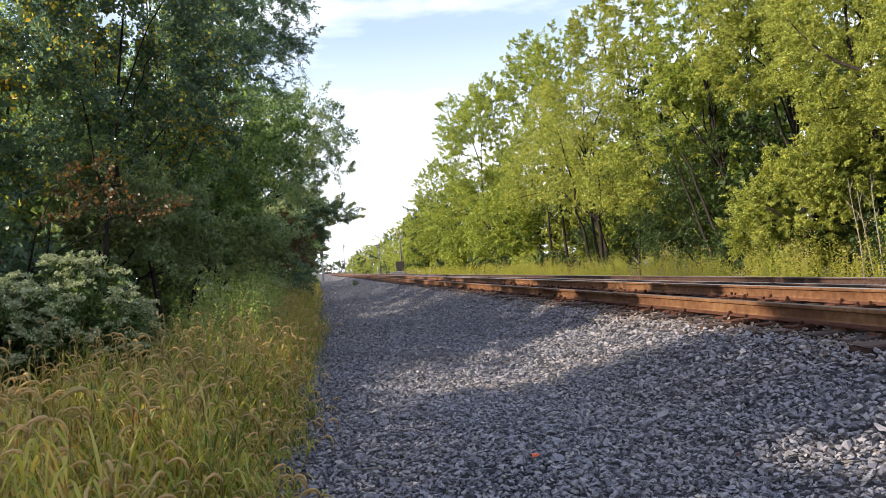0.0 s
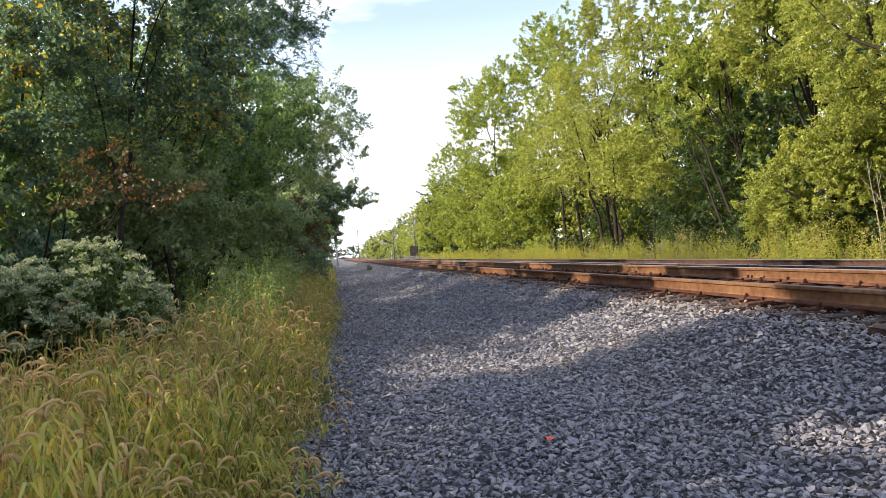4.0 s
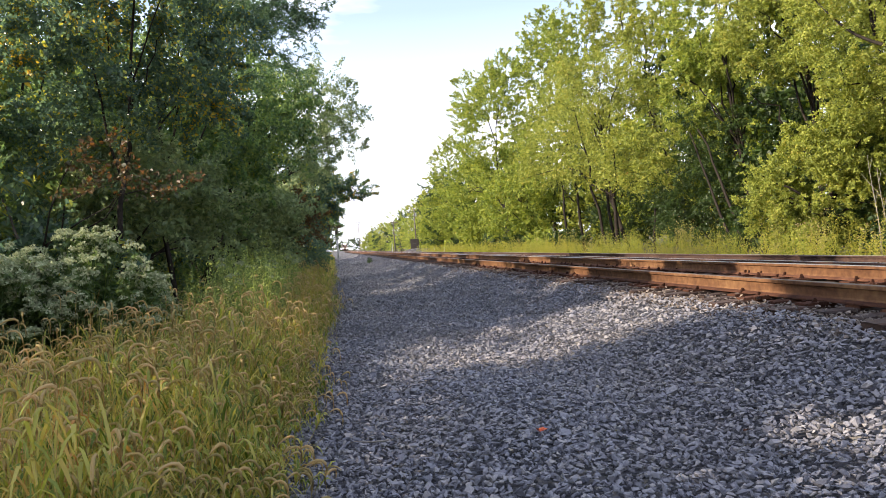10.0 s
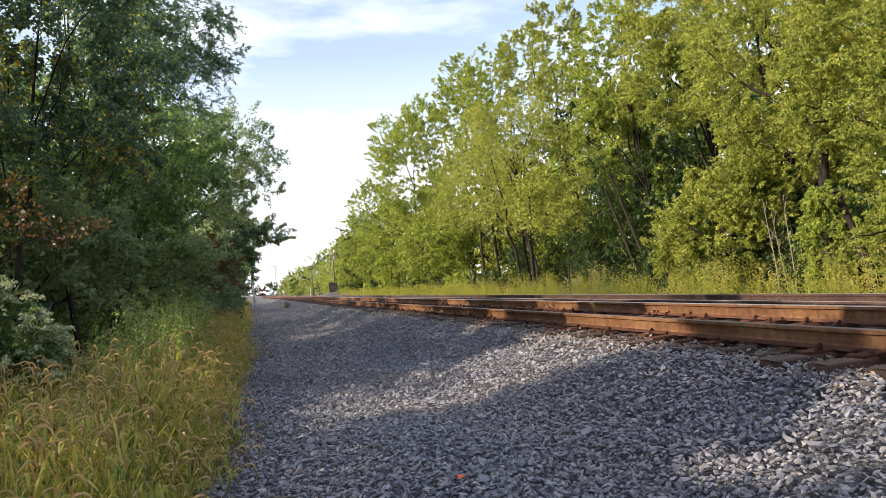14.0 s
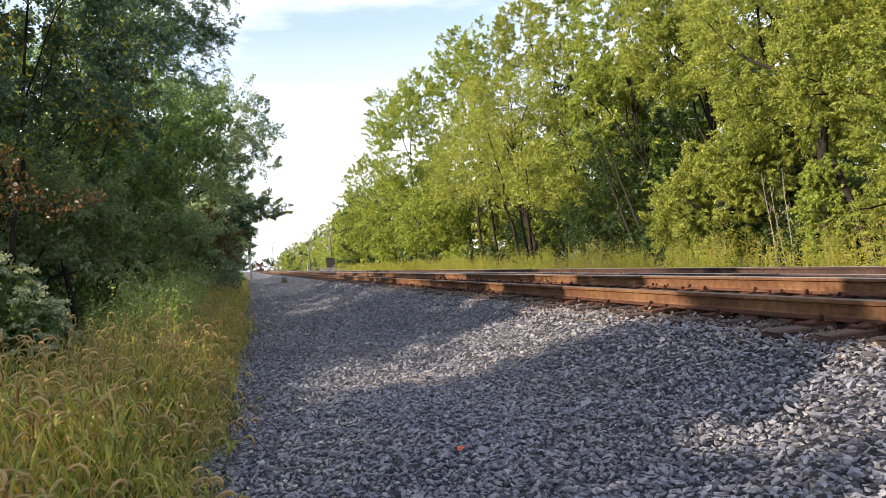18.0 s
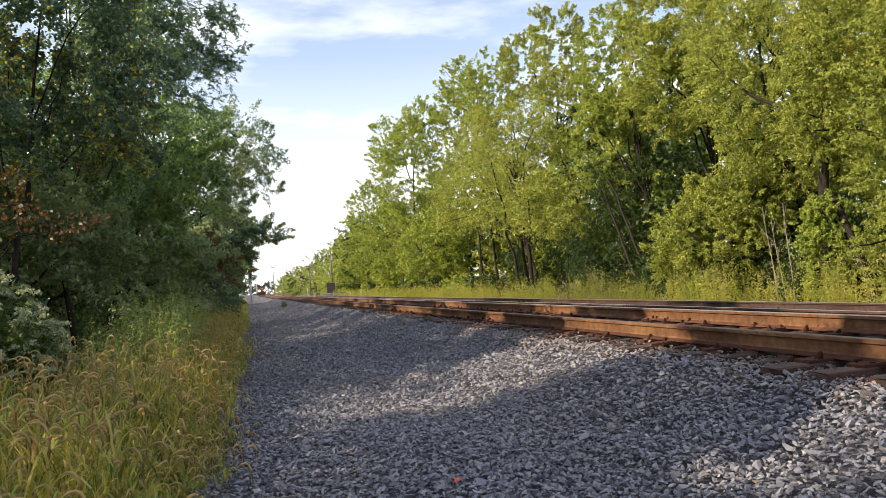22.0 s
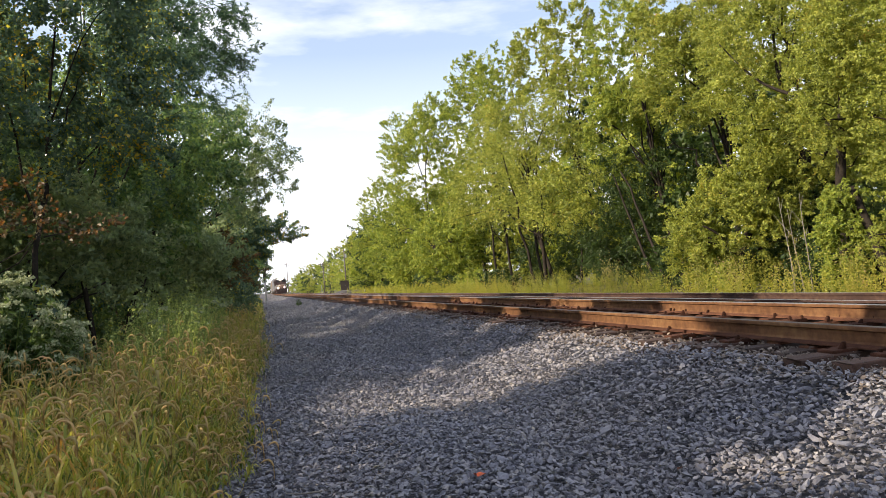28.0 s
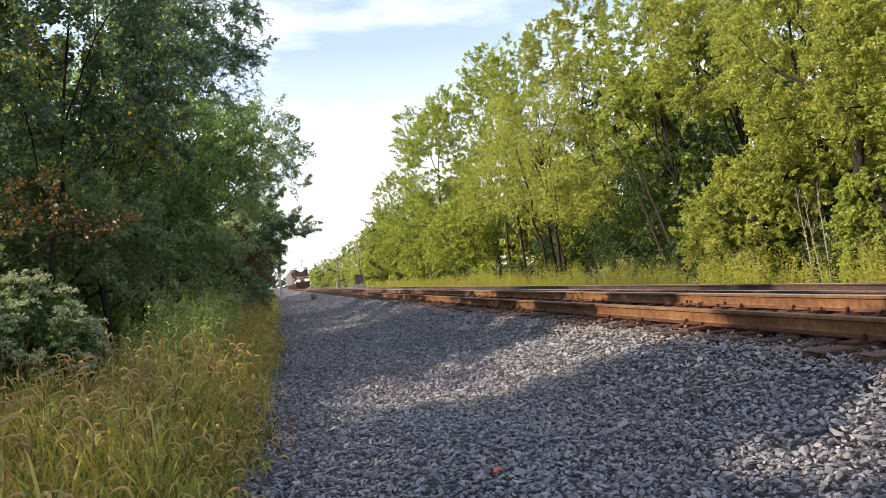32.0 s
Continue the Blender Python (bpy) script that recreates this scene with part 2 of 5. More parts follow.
M_BARK = surface("grey_brown_bark", [(0.3, (0.03, 0.024, 0.019)), (0.5, (0.065, 0.053, 0.042)), (0.7, (0.13, 0.11, 0.09))], 5, 40, (0.8, 0.95), 0.9, 0.02)
M_PALEBARK = surface("pale_dead_bark", [(0.3, (0.15, 0.13, 0.11)), (0.7, (0.34, 0.30, 0.26))], 5, 40, (0.8, 0.95), 0.6, 0.01)
GREENS = [(0.05, (0.03, 0.056, 0.014)), (0.32, (0.155, 0.22, 0.038)), (0.6, (0.30, 0.365, 0.062)), (0.88, (0.46, 0.475, 0.085)), (1.0, (0.55, 0.42, 0.085))]
YELLOWGREEN = [(0.05, (0.035, 0.055, 0.014)), (0.3, (0.175, 0.215, 0.036)), (0.6, (0.30, 0.345, 0.062)), (0.85, (0.44, 0.44, 0.09)), (0.94, (0.50, 0.33, 0.065)), (1.0, (0.45, 0.20, 0.05))]
DARKS = [(0.0, (0.05, 0.075, 0.058)), (0.4, (0.095, 0.155, 0.105)), (0.68, (0.13, 0.195, 0.095)), (0.76, (0.32, 0.35, 0.065)), (0.85, (0.47, 0.35, 0.065)), (1.0, (0.50, 0.20, 0.04))]
M_LEAF_R1 = leafy("sunlit_green_leaves", GREENS, 0.33, 0.35, 0.65)
M_LEAF_R2 = leafy("yellow_green_leaves", YELLOWGREEN, 0.33, 0.35, 0.65)
# green darkened to hold the shade of the wood's recesses in its colour
M_LEAF_R3 = leafy("shade_darkened_leaves", [(0.0, (0.016, 0.036, 0.011)), (0.5, (0.038, 0.072, 0.016)), (1.0, (0.085, 0.125, 0.025))])
M_LEAF_L1 = leafy("dark_broad_leaves", DARKS, 0.5, 0.4, 0.2)
M_LEAF_L2 = leafy("dark_leaflets", [(0.0, (0.05, 0.10, 0.068)), (0.6, (0.125, 0.205, 0.11)), (1.0, (0.22, 0.29, 0.13))], 0.45, 0.3, 0.3)
M_LEAF_L3 = leafy("mid_green_leaves", [(0.0, (0.055, 0.095, 0.04)), (0.5, (0.125, 0.215, 0.08)), (0.85, (0.235, 0.31, 0.085)), (0.95, (0.38, 0.38, 0.06)), (1.0, (0.40, 0.27, 0.04))], 0.5, 0.25, 0.35)
M_LEAF_L4 = leafy("pale_grey_green_leaves", [(0.0, (0.09, 0.14, 0.075)), (0.5, (0.21, 0.275, 0.125)), (0.9, (0.33, 0.38, 0.17)), (1.0, (0.34, 0.30, 0.08))], 0.45, 0.35, 0.4)
M_LEAF_O = leafy("russet_leaves", [(0.0, (0.03, 0.045, 0.015)), (0.35, (0.06, 0.05, 0.02)), (0.8, (0.14, 0.072, 0.022)), (1.0, (0.25, 0.14, 0.045))], 0.4, 0.2)
M_GRASS = leafy("ripening_grass", [(0.0, (0.03, 0.065, 0.012)), (0.28, (0.13, 0.19, 0.032)), (0.5, (0.34, 0.355, 0.065)), (0.8, (0.49, 0.43, 0.11)), (1.0, (0.46, 0.21, 0.055))], 0.42, 0.25)
M_STRAW = leafy("straw_stems", [(0.0, (0.22, 0.24, 0.08)), (0.5, (0.40, 0.34, 0.11)), (1.0, (0.46, 0.23, 0.075))], 0.3, 0.3)
M_DRY = leafy("dry_red_brown_blades", [(0.0, (0.26, 0.10, 0.03)), (0.5, (0.46, 0.16, 0.05)), (1.0, (0.54, 0.27, 0.09))], 0.35, 0.3)
M_SEED = leafy("foxtail_seed", [(0.0, (0.30, 0.27, 0.11)), (0.5, (0.47, 0.375, 0.175)), (1.0, (0.60, 0.46, 0.26))], 0.48, 0.3, 0.8)
M_WEED = leafy("goldenrod_weeds", [(0.0, (0.10, 0.15, 0.025)), (0.4, (0.29, 0.32, 0.05)), (0.8, (0.50, 0.45, 0.09)), (1.0, (0.42, 0.28, 0.14))], 0.4, 0.5)
M_PLUME = leafy("seeding_weeds", [(0.0, (0.13, 0.15, 0.04)), (0.4, (0.30, 0.30, 0.07)), (0.75, (0.42, 0.35, 0.14)), (1.0, (0.42, 0.29, 0.20))], 0.35, 0.5)
M_VERGE = leafy("verge_weeds", [(0.0, (0.03, 0.06, 0.02)), (0.4, (0.20, 0.28, 0.08)), (0.85, (0.44, 0.49, 0.15)), (0.96, (0.36, 0.33, 0.16)), (1.0, (0.55, 0.50, 0.34))], 0.42, 0.3)
M_LEAF_BUSH = leafy("bush_leaves", [(0.0, (0.035, 0.065, 0.02)), (0.6, (0.085, 0.14, 0.04)), (1.0, (0.16, 0.22, 0.06))], 0.35, 0.3)
M_BLOOM = leafy("white_flower_heads", [(0.0, (0.20, 0.25, 0.13)), (0.6, (0.34, 0.38, 0.23)), (1.0, (0.52, 0.54, 0.38))], 0.25, 0.2, 0.9)


# ------------------------------------------------------------------ mesh helpers
def np_mesh(name, verts, faces, smooth=False):
    """A mesh from an (n, 3) array and an (m, k) array of corner numbers."""
    me = bpy.data.meshes.new(name)
    verts, faces = np.asarray(verts, np.float32), np.asarray(faces, np.int32)
    m, k = faces.shape
    me.vertices.add(len(verts))
    me.vertices.foreach_set("co", verts.ravel())
    me.loops.add(m * k)
    me.loops.foreach_set("vertex_index", faces.ravel())
    me.polygons.add(m)
    me.polygons.foreach_set("loop_start", np.arange(0, m * k, k, dtype=np.int32))
    me.polygons.foreach_set("use_smooth", np.full(m, smooth))
    me.update(calc_edges=True)
    return me


def np_part(name, verts, faces, material, parent=None, label="", smooth=False, kind=""):
    me = np_mesh(name, verts, faces, smooth)
    me.materials.append(material)
    ob = new(name, me)
    if parent:
        ob.parent = parent
    return tagged(ob, label, kind=kind)


def part(name, bm, material, parent=None, label="", smooth=False):
    me = bpy.data.meshes.new(name)
    bm.to_mesh(me)
    bm.free()
    if smooth:
        for p in me.polygons:
            p.use_smooth = True
    me.materials.append(material)
    ob = new(name, me)
    if parent:
        ob.parent = parent
    return tagged(ob, label)


def thing(name, m, label, category, group="", kind=""):
    ob = new(name)
    ob.empty_display_size = 0.2
    ob.matrix_world = m
    return tagged(ob, label, category, group, kind)


def box_bm(sx, sy, sz, at=(0, 0, 0), bevel=0.0):
    """A box, its base centre at 'at', edges rounded."""
    one = bmesh.new()
    bmesh.ops.create_cube(one, size=1, matrix=Matrix.Translation((at[0], at[1], at[2] + sz / 2)) @ Matrix.Diagonal((sx, sy, sz, 1)))
    if bevel:
        bmesh.ops.bevel(one, geom=one.edges[:], offset=bevel, segments=2, affect="EDGES")
    return one


def rod_bm(a, b, r1, r2=None, sides=8):
    """A tapered rod from a to b."""
    a, b = Vector(a), Vector(b)
    d = b - a
    bm = bmesh.new()
    m = Matrix.Translation((a + b) / 2) @ d.to_track_quat("Z", "Y").to_matrix().to_4x4()
    bmesh.ops.create_cone(bm, cap_ends=True, segments=sides, radius1=r1, radius2=r1 if r2 is None else r2, depth=d.length, matrix=m)
    return bm


def unit(v):
    return v / np.maximum(np.linalg.norm(v, axis=-1, keepdims=True), 1e-9)


def tubes(curves, radii, sides=5):
    """Tubes round (n, k, 3) centre lines with (n, k) radii: vertices and quads."""
    n, k, _ = curves.shape
    tan = unit(np.gradient(curves, axis=1))
    ref = np.where(np.abs(tan[..., 2:3]) > 0.9, np.array([1.0, 0.0, 0.0]), np.array([0.0, 0.0, 1.0]))
    ref = np.broadcast_to(ref[:, :1], tan.shape)
    s = unit(np.cross(tan, ref))
    t = np.cross(s, tan)
    ang = np.arange(sides) * 2 * np.pi / sides
    ring = np.cos(ang)[:, None] * s[:, :, None, :] + np.sin(ang)[:, None] * t[:, :, None, :]
    v = curves[:, :, None, :] + radii[:, :, None, None] * ring
    idx = np.arange(n * k * sides).reshape(n, k, sides)
    a, b = idx[:, :-1, :], idx[:, 1:, :]
    f = np.stack([a, np.roll(a, -1, 2), np.roll(b, -1, 2), b], -1).reshape(-1, 4)
    return v.reshape(-1, 3), f


def ribbons(curves, widths, side):
    """Blades along (n, k, 3) lines, (n, k) wide, slightly keeled: vertices and quads."""
    n, k, _ = curves.shape
    s = side[:, None, :] * widths[:, :, None] / 2
    v = np.stack([curves - s, curves + s], 2)
    idx = np.arange(n * k * 2).reshape(n, k, 2)
    a, b = idx[:, :-1], idx[:, 1:]
    f = np.stack([a[..., 0], a[..., 1], b[..., 1], b[..., 0]], -1).reshape(-1, 4)
    return v.reshape(-1, 3), f


def joined(pieces):
    vs, fs, off = [], [], 0
    for v, f in pieces:
        vs.append(v)
        fs.append(f + off)
        off += len(v)
    return np.concatenate(vs), np.concatenate(fs)


def leaves(rng, pos, size, up=0.6, droop=0.3, wide=0.55, fine=False, axis=None, small=False):
    """Folded leaves at pos (n, 3), of length size: vertices and quads."""
    n = len(pos)
    size = np.broadcast_to(size, (n,)) * rng.uniform(0.65, 1.25, n)
    nor = unit(rng.normal(size=(n, 3)) + np.array([0, 0, up * 2]))
    ax = rng.normal(size=(n, 3)) if axis is None else axis + 0.35 * rng.normal(size=(n, 3))
    ax[:, 2] -= droop
    ax = unit(ax - nor * np.sum(ax * nor, 1, keepdims=True))
    sd = np.cross(nor, ax)
    S = size[:, None]
    fold = rng.uniform(0.05, 0.3, (n, 1)) * S
    w = wide * S / 2
    if small:
        v = np.stack([pos - sd * w, pos + sd * w * 0.7 + nor * fold, pos + ax * S], 1)
        return v.reshape(-1, 3), np.arange(n)[:, None] * 3 + np.array([0, 1, 2])
    if fine:
        curl = rng.uniform(-0.15, 0.05, (n, 1)) * S
        v = np.stack([pos, pos + ax * S * 0.28 - sd * w + nor * fold, pos + ax * S * 0.66 - sd * w * 0.8 + nor * fold * 0.8, pos + ax * S + nor * curl,
                      pos + ax * S * 0.66 + sd * w * 0.8 + nor * fold * 0.8, pos + ax * S * 0.28 + sd * w + nor * fold], 1)
        i = np.arange(n)[:, None] * 6
        f = np.concatenate([i + np.array([0, 3, 2, 1]), i + np.array([0, 5, 4, 3])], 0)
    else:
        v = np.stack([pos, pos + ax * S * 0.45 - sd * w + nor * fold, pos + ax * S, pos + ax * S * 0.45 + sd * w + nor * fold], 1)
        i = np.arange(n)[:, None] * 4
        f = i + np.array([0, 3, 2, 1])
    return v.reshape(-1, 3), f


def fronds(rng, pos, axis, length, pairs=10):
    """Feathered leaves: paired leaflets along drooping stalks."""
    n = len(pos)
    axis = unit(axis)
    length = np.broadcast_to(length, (n,)) * rng.uniform(0.7, 1.2, n)
    side = unit(np.cross(axis, np.array([0, 0, 1.0])) + 0.3 * rng.normal(size=(n, 3)))
    t = np.linspace(0.15, 1.0, pairs)
    line = pos[:, None] + axis[:, None] * (t * 1.0)[None, :, None] * length[:, None, None]
    line[..., 2] -= (t ** 2)[None] * length[:, None] * 0.35
    out = []
    for sgn in (-1, 1):
        a = unit(sgn * side + 0.5 * axis - np.array([0, 0, 0.3]))
        out.append(leaves(rng, line.reshape(-1, 3), np.repeat(length * 0.24, pairs), up=0.8, droop=0.2, wide=0.42, small=True, axis=np.repeat(a, pairs, 0)))
    return joined(out)


# ------------------------------------------------------------------ the ground and the ballast
GAUGE = 1.50                                           # between the rails' centres
PX = [-400, -60, -8, -3, -0.6, 1.3, 2.5, 3.1, 4.0, 4.25, 6.9, 7.5, 11.0, 11.7, 13.2, 60, 400]
PZ = [-0.3, -0.3, -0.1, 0.0, 0.0, 0.015, 0.03, 0.17, 0.50, 0.535, 0.540, 0.385, 0.385, 0.22, -0.25, -0.3, -0.3]


def lie(x, y):
    """Height of the ground at x, y."""
    x, y = np.asarray(x, float), np.asarray(y, float)
    z = np.interp(x, PX, PZ)
    soft = np.clip((np.abs(x - 5.5) < 6) * 0.4 + 0.6, 0, 1) * np.exp(-((y / 300) ** 2))
    flat = (x > 3.9) & (x < 11.2)
    w = 0.018 * np.sin(x * 1.7 + y * 0.9) + 0.015 * np.sin(x * 0.8 - y * 1.3 + 1) + 0.010 * np.sin(3.1 * x + 2.3 * y)
    return z + np.where(flat, 0.2, 1.0) * soft * w


def sheet(name, xs, ys, drop, material, label, category):
    X, Y = np.meshgrid(xs, ys)
    Z = lie(X, Y) - drop(X, Y)
    n, m = len(xs), len(ys)
    idx = np.arange(n * m).reshape(m, n)
    f = np.stack([idx[:-1, :-1], idx[:-1, 1:], idx[1:, 1:], idx[1:, :-1]], -1).reshape(-1, 4)
    ob = np_part(name, np.stack([X, Y, Z], -1).reshape(-1, 3), f, material, None, label, True, "structure")
    ob["category"] = category
    return ob


ys_far = np.concatenate([[-4500, -1200, -400, -100], np.arange(-30, 60, 0.8), np.arange(60, 200, 6), [240, 300, 400, 600, 900, 1500, 2500, 4500]])
xs_all = np.concatenate([[-3000, -800, -200, -60, -30], np.arange(-16, 28, 0.4), [32, 40, 60, 120, 300, 900, 3000]])
ground = sheet("ground", xs_all, ys_far, lambda X, Y: 0.12 * ((X > -0.5) & (X < 12.0)), M_SOIL, "dark soil and leaf litter beside the railway", "ground")
xs_b = np.arange(-1.1, 12.4, 0.15)
ys_b = np.concatenate([[-1200, -300, -60, -30], np.arange(-6, 40, 0.25), np.arange(40, 120, 2.0), [140, 180, 240, 320, 450, 700, 1200]])
ballast = sheet("ballast", xs_b, ys_b, lambda X, Y: np.where(Y < 30, 0.085, 0.03), M_BED, "grey crushed-stone ballast bank under the tracks", "ballast")


def rock_templates(rng, count, corners=11):
    """Angular broken stones: the hulls of a few random corners, flattened."""
    out = []
    for _ in range(count):
        bm = bmesh.new()
        size = np.array([1.0, rng.uniform(0.45, 0.85), rng.uniform(0.26, 0.58)])
        for q in range(corners):
            c = unit(rng.normal(size=3) * 0.55 + np.eye(3)[q % 3] * (1 if q % 2 else -1)) * rng.uniform(0.42, 0.58)
            bm.verts.new(c * size)
        res = bmesh.ops.convex_hull(bm, input=bm.verts[:])
        bmesh.ops.delete(bm, geom=list({g for g in res["geom_interior"] + res["geom_unused"] if isinstance(g, bmesh.types.BMVert)}), context="VERTS")
        bmesh.ops.triangulate(bm, faces=bm.faces[:])
        bm.verts.index_update()
        out.append((np.array([v.co[:] for v in bm.verts]), np.array([[q.index for q in f.verts] for f in bm.faces])))
        bm.free()
    return out


def turn_matrices(rng, n, tilt=0.5):
    a, b, c = rng.uniform(0, 2 * np.pi, n), rng.normal(0, tilt, n), rng.normal(0, tilt, n)
    ca, sa, cb, sb, cc, sc = np.cos(a), np.sin(a), np.cos(b), np.sin(b), np.cos(c), np.sin(c)
    z, o = np.zeros(n), np.ones(n)
    Rz = np.stack([ca, -sa, z, sa, ca, z, z, z, o], -1).reshape(n, 3, 3)
    Rx = np.stack([o, z, z, z, cb, -sb, z, sb, cb], -1).reshape(n, 3, 3)
    Ry = np.stack([cc, z, sc, z, o, z, -sc, z, cc], -1).reshape(n, 3, 3)
    return Rz @ Rx @ Ry


def ballast_stones():
    rng = np.random.default_rng(4)
    T, T_far = rock_templates(rng, 26, 10), rock_templates(rng, 20, 7)

    def strewn(x0, x1, y0, y1, step, size, lift, heap=0.0, behind=False):
        gx, gy = np.meshgrid(np.arange(x0, x1, step), np.arange(y0, y1, step))
        p = np.stack([gx.ravel(), gy.ravel()], 1) + rng.uniform(-0.5, 0.5, (gx.size, 2)) * step * 1.1
        # thins out into the grass
        keep = (p[:, 0] > -0.75 + 0.2 * rng.normal(size=len(p))) & ((p[:, 0] < 0.85 * p[:, 1] + 0.6) | behind)
        p = p[keep]
        n = len(p)
        s = size * np.exp(rng.normal(0, 0.28, n))
        z = lie(p[:, 0], p[:, 1]) + lift * rng.uniform(-1, 1, n) + 0.1 * s + heap
        return np.concatenate([p, z[:, None]], 1), s

    def heaped(name, beds, material, label):
        vs, fs, off = [], [], 0
        for kinds, (p, s) in beds:
            which = rng.integers(0, len(kinds), len(p))
            for k, (tv, tf) in enumerate(kinds):
                q, z = p[which == k], s[which == k]
                n = len(q)
                v = np.einsum("nij,nvj->nvi", turn_matrices(rng, n, 0.42), tv[None] * z[:, None, None]) + q[:, None, :]
                vs.append(v.reshape(-1, 3))
                fs.append((np.arange(n)[:, None, None] * len(tv) + tf[None] + off).reshape(-1, 3))
                off += n * len(tv)
        np_part(name, np.concatenate(vs), np.concatenate(fs), material, ballast, label, False, "stuff")

    heaped("loose_stones", [(T, strewn(-1.2, 4.28, 2.8, 8.0, 0.036, 0.049, 0.034)), (T_far, strewn(-1.2, 4.28, 8.0, 16.0, 0.044, 0.052, 0.032)),
                            (T_far, strewn(-1.2, 4.28, 16.0, 30.0, 0.062, 0.064, 0.028)), (T_far, strewn(-1.2, 4.3, 30.0, 66.0, 0.11, 0.09, 0.022)), (T_far, strewn(-1.2, 4.3, 66.0, 125.0, 0.24, 0.15, 0.014)),
                            (T_far, strewn(-0.9, 4.28, -5.0, 2.8, 0.12, 0.085, 0.01, 0.0, True))], M_STONE, "loose angular grey ballast stones")
    heaped("rusty_stones", [(T_far, strewn(3.95, 4.74, 2.6, 26.0, 0.056, 0.046, 0.022, 0.004)), (T_far, strewn(4.2, 4.7, 2.6, 30.0, 0.12, 0.045, 0.02, 0.055)), (T_far, strewn(4.28, 8.4, 3.0, 16.0, 0.075, 0.062, 0.014, 0.004)),
                            (T_far, strewn(8.4, 12.0, 6.0, 22.0, 0.14, 0.09, 0.012, 0.02)), (T_far, strewn(4.28, 8.4, 16.0, 40.0, 0.16, 0.09, 0.012, 0.0))], M_STONE_RUST, "rust-stained ballast stones between the ties")
    # the nearest stones, one by one
    meshes = []
    for k in range(12):
        me = np_mesh("stone", *T[k])
        me.materials.append(M_STONE)
        meshes.append(me)
    for _ in range(300):
        x, y = rng.uniform(-0.3, 3.6), rng.uniform(3.3, 6.4)
        s = rng.uniform(0.04, 0.075)
        ob = new("stone", meshes[int(rng.integers(0, 12))])
        ob.parent = ballast
        ob.matrix_local = pose(x, y, float(lie(x, y)) + 0.028, rng.uniform(-30, 30), rng.uniform(-30, 30), rng.uniform(0, 360)) @ Matrix.Scale(s, 4)


# ------------------------------------------------------------------ the tracks
def rail_profile():
    half = [(0.026, 0.186), (0.034, 0.182), (0.0375, 0.172), (0.0375, 0.148), (0.014, 0.137), (0.009, 0.10), (0.010, 0.048), (0.022, 0.030), (0.073, 0.013), (0.076, 0.0)]
    return [(-x, z) for x, z in half[::-1]] + half


def bend(y):
    """How far the line drifts aside, far off."""
    return max(0.0, y - 300) * 0.008


